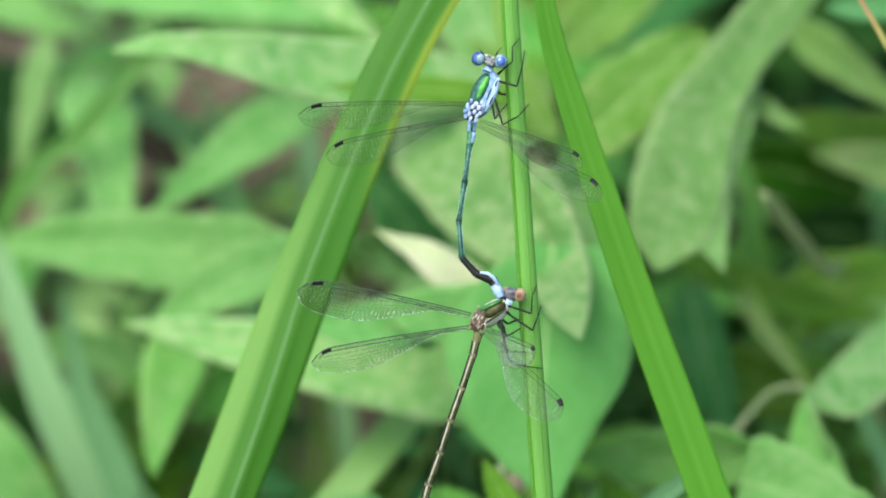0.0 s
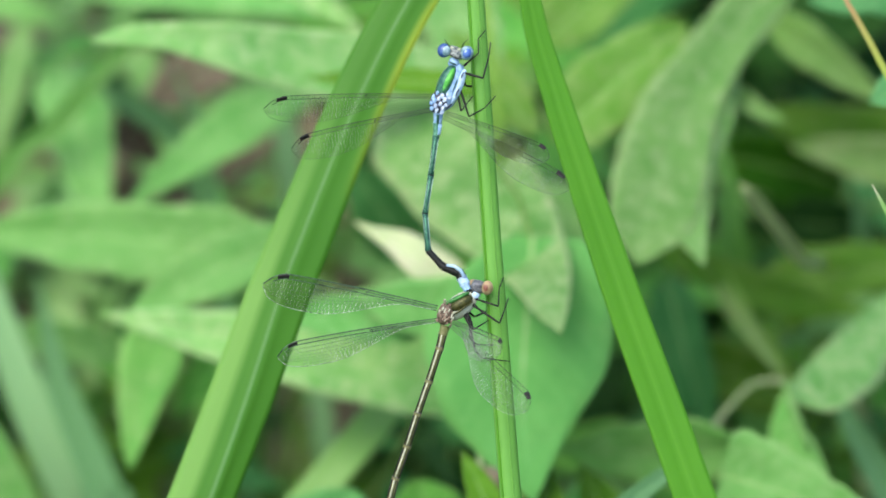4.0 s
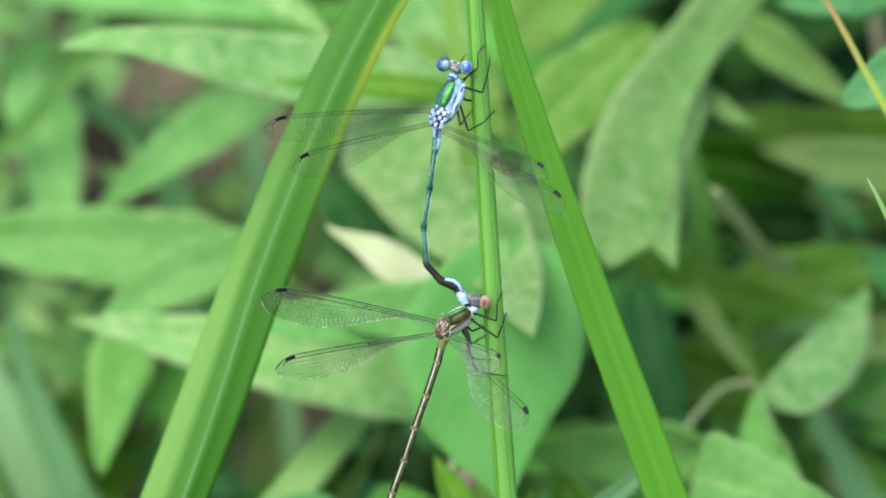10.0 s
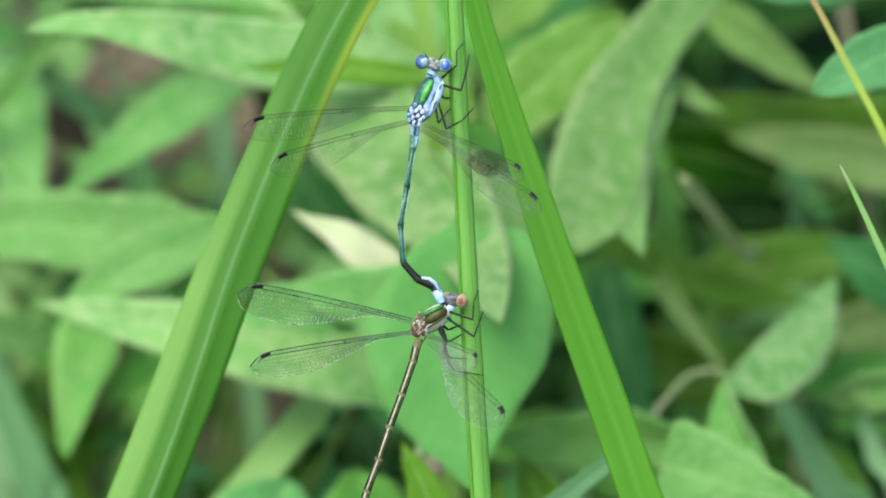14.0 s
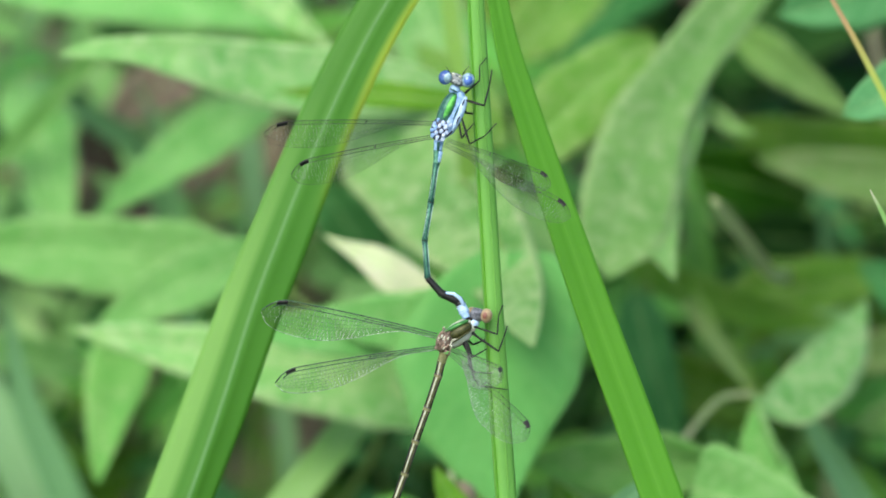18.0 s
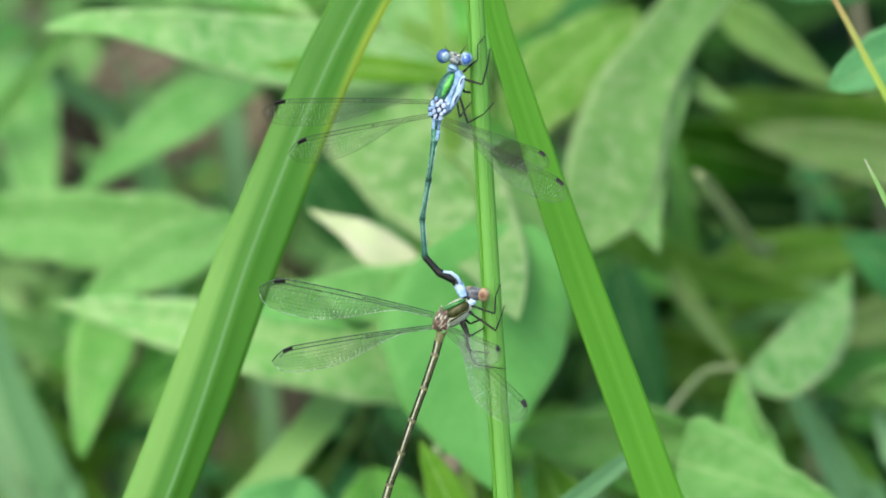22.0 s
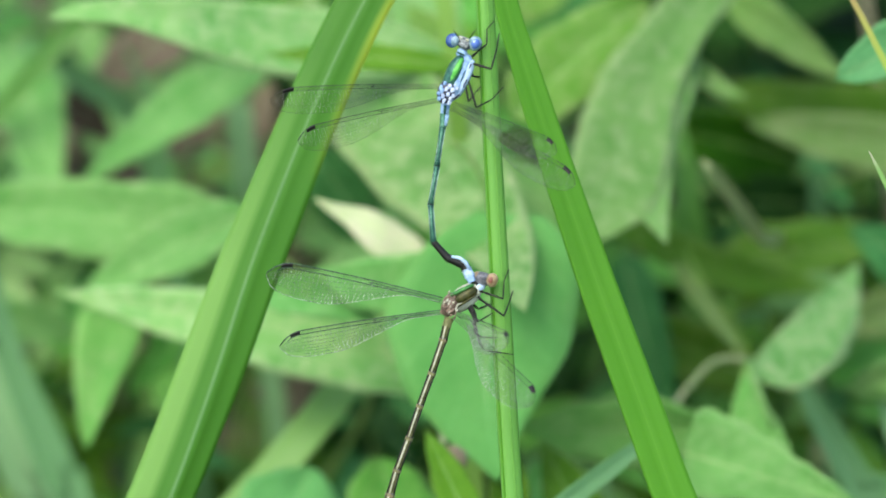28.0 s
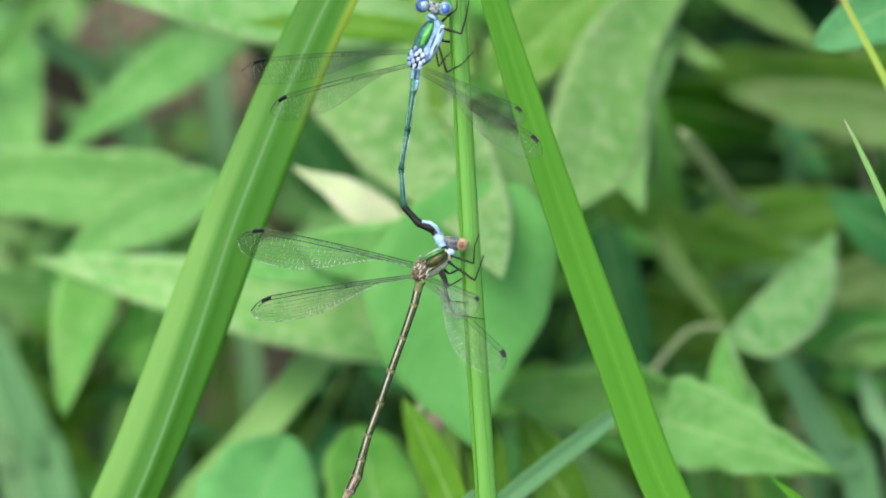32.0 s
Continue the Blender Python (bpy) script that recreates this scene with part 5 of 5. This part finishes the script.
    leg(m, ((812, 567, -2.4), (820, 570, -3), (855, 582, -4), (857, 550, -2.2), (865, 530, -1.4)), 5, BLACK, "black bristly leg")
    leg(m, ((808, 576, -2.4), (818, 585, -3), (857, 612, -3.8), (866, 588, -2), (873, 567, -1.0)), 5.5, BLACK)
    leg(m, ((797, 592, -2.4), (805, 603, -2.8), (810, 623, -3), (837, 607, -1.4)), 5, BLACK)
    leg(m, ((795, 594, -2.4), (803, 607, -3), (805, 640, -3.4), (815, 649, -2.4), (846, 651, -1.4)), 5, BLACK)
    leg(m, ((795, 598, -2.4), (805, 617, -3.2), (813, 660, -4), (824, 673, -3), (874, 680, -1.2)), 5, BLACK)
    leg(m, ((800, 590, -1), (812, 600, 0.8), (836, 590, 1.6), (850, 560, 1.4)), 4.5, BLACK)
    wings = [wing("wing", m, (748, 581, -2.4), (475, 527, -4), (-8, 52, 2), 66, SPARKLE_VEIN, "clear wing with fine veins and painted glints, spread sideways", DUSKY, 1.8, FRONT_VEIN, True),
             wing("wing", m, (746, 603, -2.2), (490, 648, -2), (10, 40, 2), 56, SPARKLE_VEIN, "clear wing with dark veins, spread sideways", FROSTED, 1.8, FRONT_VEIN, True),
             wing("wing", m, (776, 606, -3.2), (861, 646, -20), (-18, 34, -1), 52, SPARKLE_VEIN, "clear wing with dark veins, swept down", SWEPT, 1.0, VEIN),
             wing("wing", m, (774, 612, -2.8), (906, 743, -13), (-38, 22, -1), 66, SPARKLE_VEIN, "clear wing with fine veins and painted glints, swept down", SWEPT, 0.8, VEIN, True)]
    return m, wings


stem = perch()
male_fly, male_wings = male()
female_fly, female_wings = female()


# ---- what moves ----
def sway(ob, lean, lift):
    """The pose of a thing that leans with the stem about its foot, and is lifted by so many millimetres down."""
    foot = spot(1078, 4300, 0)
    turn = Matrix.Translation(foot) @ Matrix.Rotation(radians(lean), 4, AWAY) @ Matrix.Translation(-foot)
    return Matrix.Translation(-UP * (lift / 1000)) @ turn @ Matrix.Translation(ob)


SWAY_A = (
    (0, -0.406, -2.41), (0.5, -0.369, -1.85), (1, -0.437, -1.29), (1.5, -0.408, -0.64), (2, -0.373, -1.30),
    (2.5, -0.528, -1.35), (3, -0.691, -2.16), (3.5, -0.892, -2.64),
)
SWAY_B = (
    (5.5, -0.311, -0.60), (6, -1.427, 1.11), (6.5, -0.837, 1.01), (7, -0.066, -0.61), (7.5, -0.267, -0.28),
    (8, -0.172, -0.62), (8.5, -0.075, -0.18), (9, -0.103, 0.14), (9.5, -0.122, -0.41), (10, -0.160, -0.80),
    (10.5, -0.074, -0.87), (11, -0.108, -1.10), (11.5, -0.223, -0.94), (12, -0.110, -0.31), (12.5, -0.091, -0.53),
    (13, -0.000, 0.00), (13.5, 0.092, 0.68), (14, 0.024, 1.03), (14.5, -0.044, 1.24),
)
SWAY_C = (
    (16.5, -0.133, -0.07), (17, -0.251, -0.55), (17.5, -0.038, -0.28), (18, -0.229, -0.39), (18.5, -0.018, -0.58),
    (19, -0.176, -0.30), (19.5, -0.441, -0.34), (20, -0.203, -0.44), (20.5, -0.115, -0.16), (21, -0.071, -0.14),
    (21.5, -0.043, 0.06), (22, 0.069, 0.53), (22.5, 0.156, 0.45), (23, 0.136, -0.04), (23.5, 0.026, -0.53),
    (24, -0.039, -1.55), (24.5, -0.101, -1.57), (25, -0.175, -1.17), (25.5, -0.058, -1.35), (26, -0.090, -0.96),
    (26.5, 0.065, -0.17),
)
SWAY_D = (
    (28.5, 0.146, -0.14), (29, 0.234, 0.20), (29.5, 0.153, -0.06), (30, 0.168, -0.44), (30.5, 0.107, -0.55),
    (31, 0.152, -0.44), (31.5, 0.160, -0.41), (32, -0.066, -0.67),
)


BROAD_SWAY = (
    (0, -8), (0.5, -6), (1, -4), (1.5, 0), (2, -1), (2.5, -1), (3, 1), (3.5, 0), (5.5, -11), (6, -11), (6.5, -9), (7, -10), (7.5, -6), (8, -6), (8.5, -6), (9, -3), (9.5, -9),
    (10, -9), (10.5, -10), (11, -10), (11.5, -9), (12, -8), (12.5, -8), (13, -3), (13.5, 3), (14, 3), (14.5, 2), (16.5, -6), (17, -9), (17.5, -7), (18, -8), (18.5, -7), (19, -10),
    (19.5, -7), (20, -5), (20.5, -4), (21, -7), (21.5, -9), (22, -3), (22.5, -3), (23, -4), (23.5, -8), (24, -12), (24.5, -11), (25, -10), (25.5, -8), (26, -8), (26.5, -4),
    (28.5, 2), (29, 4), (29.5, 6), (30, 3), (30.5, 4), (31, 5), (31.5, 3), (32, 5),
)
NARROW_SWAY = (
    (0, 0), (0.5, -2), (1, -1), (1.5, 1), (2, 2), (2.5, 5), (3, 6), (3.5, 7), (5.5, -14), (6, -11), (6.5, -9), (7, -8), (7.5, -1), (8, -1), (8.5, -1), (9, 1), (9.5, -1),
    (10, 0), (10.5, 0), (11, -3), (11.5, -3), (12, -3), (12.5, -3), (13, 0), (13.5, 3), (14, 3), (14.5, 4), (16.5, -6), (17, -5), (17.5, -3), (18, -6), (18.5, -6), (19, -7),
    (19.5, -2), (20, 0), (20.5, 1), (21, -1), (21.5, -5), (22, 0), (22.5, 1), (23, 2), (23.5, 0), (24, 2), (24.5, -1), (25, 0), (25.5, 4), (26, 3), (26.5, 4),
    (28.5, 7), (29, 9), (29.5, 11), (30, 8), (30.5, 8), (31, 8), (31.5, 8), (32, 10),
)


THIN_SWAY = (
    (0, -38), (0.5, -36), (1, -26), (1.5, -18), (2, -33), (2.5, -36), (3.5, -40), (5.5, -46), (6, -30), (6.5, -16), (7, -20), (7.5, -5), (8, -8), (8.5, -8), (9, 11), (9.5, -3),
    (10, -4), (10.5, -4), (13, 0), (14.5, -2), (16.5, -6), (17, -18), (17.5, -4), (18, -6), (18.5, -4), (19, -15), (19.5, 8), (20, 16), (20.5, 13), (21, 8), (21.5, 2), (22, 9),
    (22.5, 17), (23, 10), (23.5, 10), (24, 7), (24.5, 2), (25, -4), (25.5, 4), (26, 7), (26.5, 10), (28.5, 1), (29, 10), (29.5, 10), (30, 17), (30.5, 16), (31, 15), (31.5, 20), (32, 0),
)
ORANGE_SWAY = (
    (0, -24), (0.5, -30), (1, -30), (1.5, -20), (2, -33), (2.5, -22), (3, -17), (3.5, -22), (5.5, -35), (6, -32), (6.5, -22), (7, -22), (7.5, -13), (8, -12), (8.5, -8), (9, -7),
    (9.5, -12), (10, -10), (10.5, -5), (11, -5), (11.5, -10), (12, -8), (12.5, -8), (13, -2), (13.5, 2), (14, 7), (14.5, 10), (16.5, 11), (17, 0), (17.5, 6), (18, 9), (18.5, 13), (19, 9),
    (19.5, 12), (20, 16), (20.5, 15), (21, 12), (21.5, 6), (22, 12), (22.5, 18), (23, 17), (23.5, 17), (24, 14), (24.5, 2), (25, -2), (25.5, 2), (26, 6), (26.5, 12),
    (28.5, 22), (29, 26), (29.5, 27), (30, 27), (30.5, 28), (31, 26), (31.5, 27), (32, 14),
)


def motions():
    for ob, rows in ((broad, BROAD_SWAY), (narrow, NARROW_SWAY)):
        at = Matrix.Translation(ob.location)
        walk(ob, [(t, at @ Matrix.Rotation(a / 4100, 4, AWAY)) for t, a in rows])
    rows = SWAY_A + SWAY_B + SWAY_C + SWAY_D
    for ob in (stem, male_fly, female_fly):
        at = ob.location.copy()
        walk(ob, [(t, sway(at, a, b)) for t, a, b in rows])
    for ob, rows in ((thin, THIN_SWAY), (orange, ORANGE_SWAY)):
        at = Matrix.Translation(ob.location)
        walk(ob, [(t, at @ Matrix.Rotation(a / 2280, 4, AWAY)) for t, a in rows])
    beats = ((0, 0), (2, 0), (3, 0.8), (3.5, 0.5), (5.5, 0), (8.5, 0), (9, 3.2), (9.5, 2.6), (10, 2.5), (10.5, 0), (13.5, 0), (14, 4), (14.5, 0.6), (16.5, 0), (18.5, 0),
             (19, 6), (19.5, 4), (20, 2.2), (20.5, 0), (25.5, 0), (26, 2.8), (26.5, 1.5), (28.5, 1.5), (30.5, 1.5), (31, 1.8), (31.5, 3.6), (32, 3.6))
    for (w, m), turn in zip(male_wings, (-1, -1, 1, 1)):
        hinge = Matrix.Translation(m.translation)
        walk(w, [(t, hinge @ Matrix.Rotation(radians(turn * a), 4, AWAY) @ hinge.inverted() @ m) for t, a in beats])


motions()
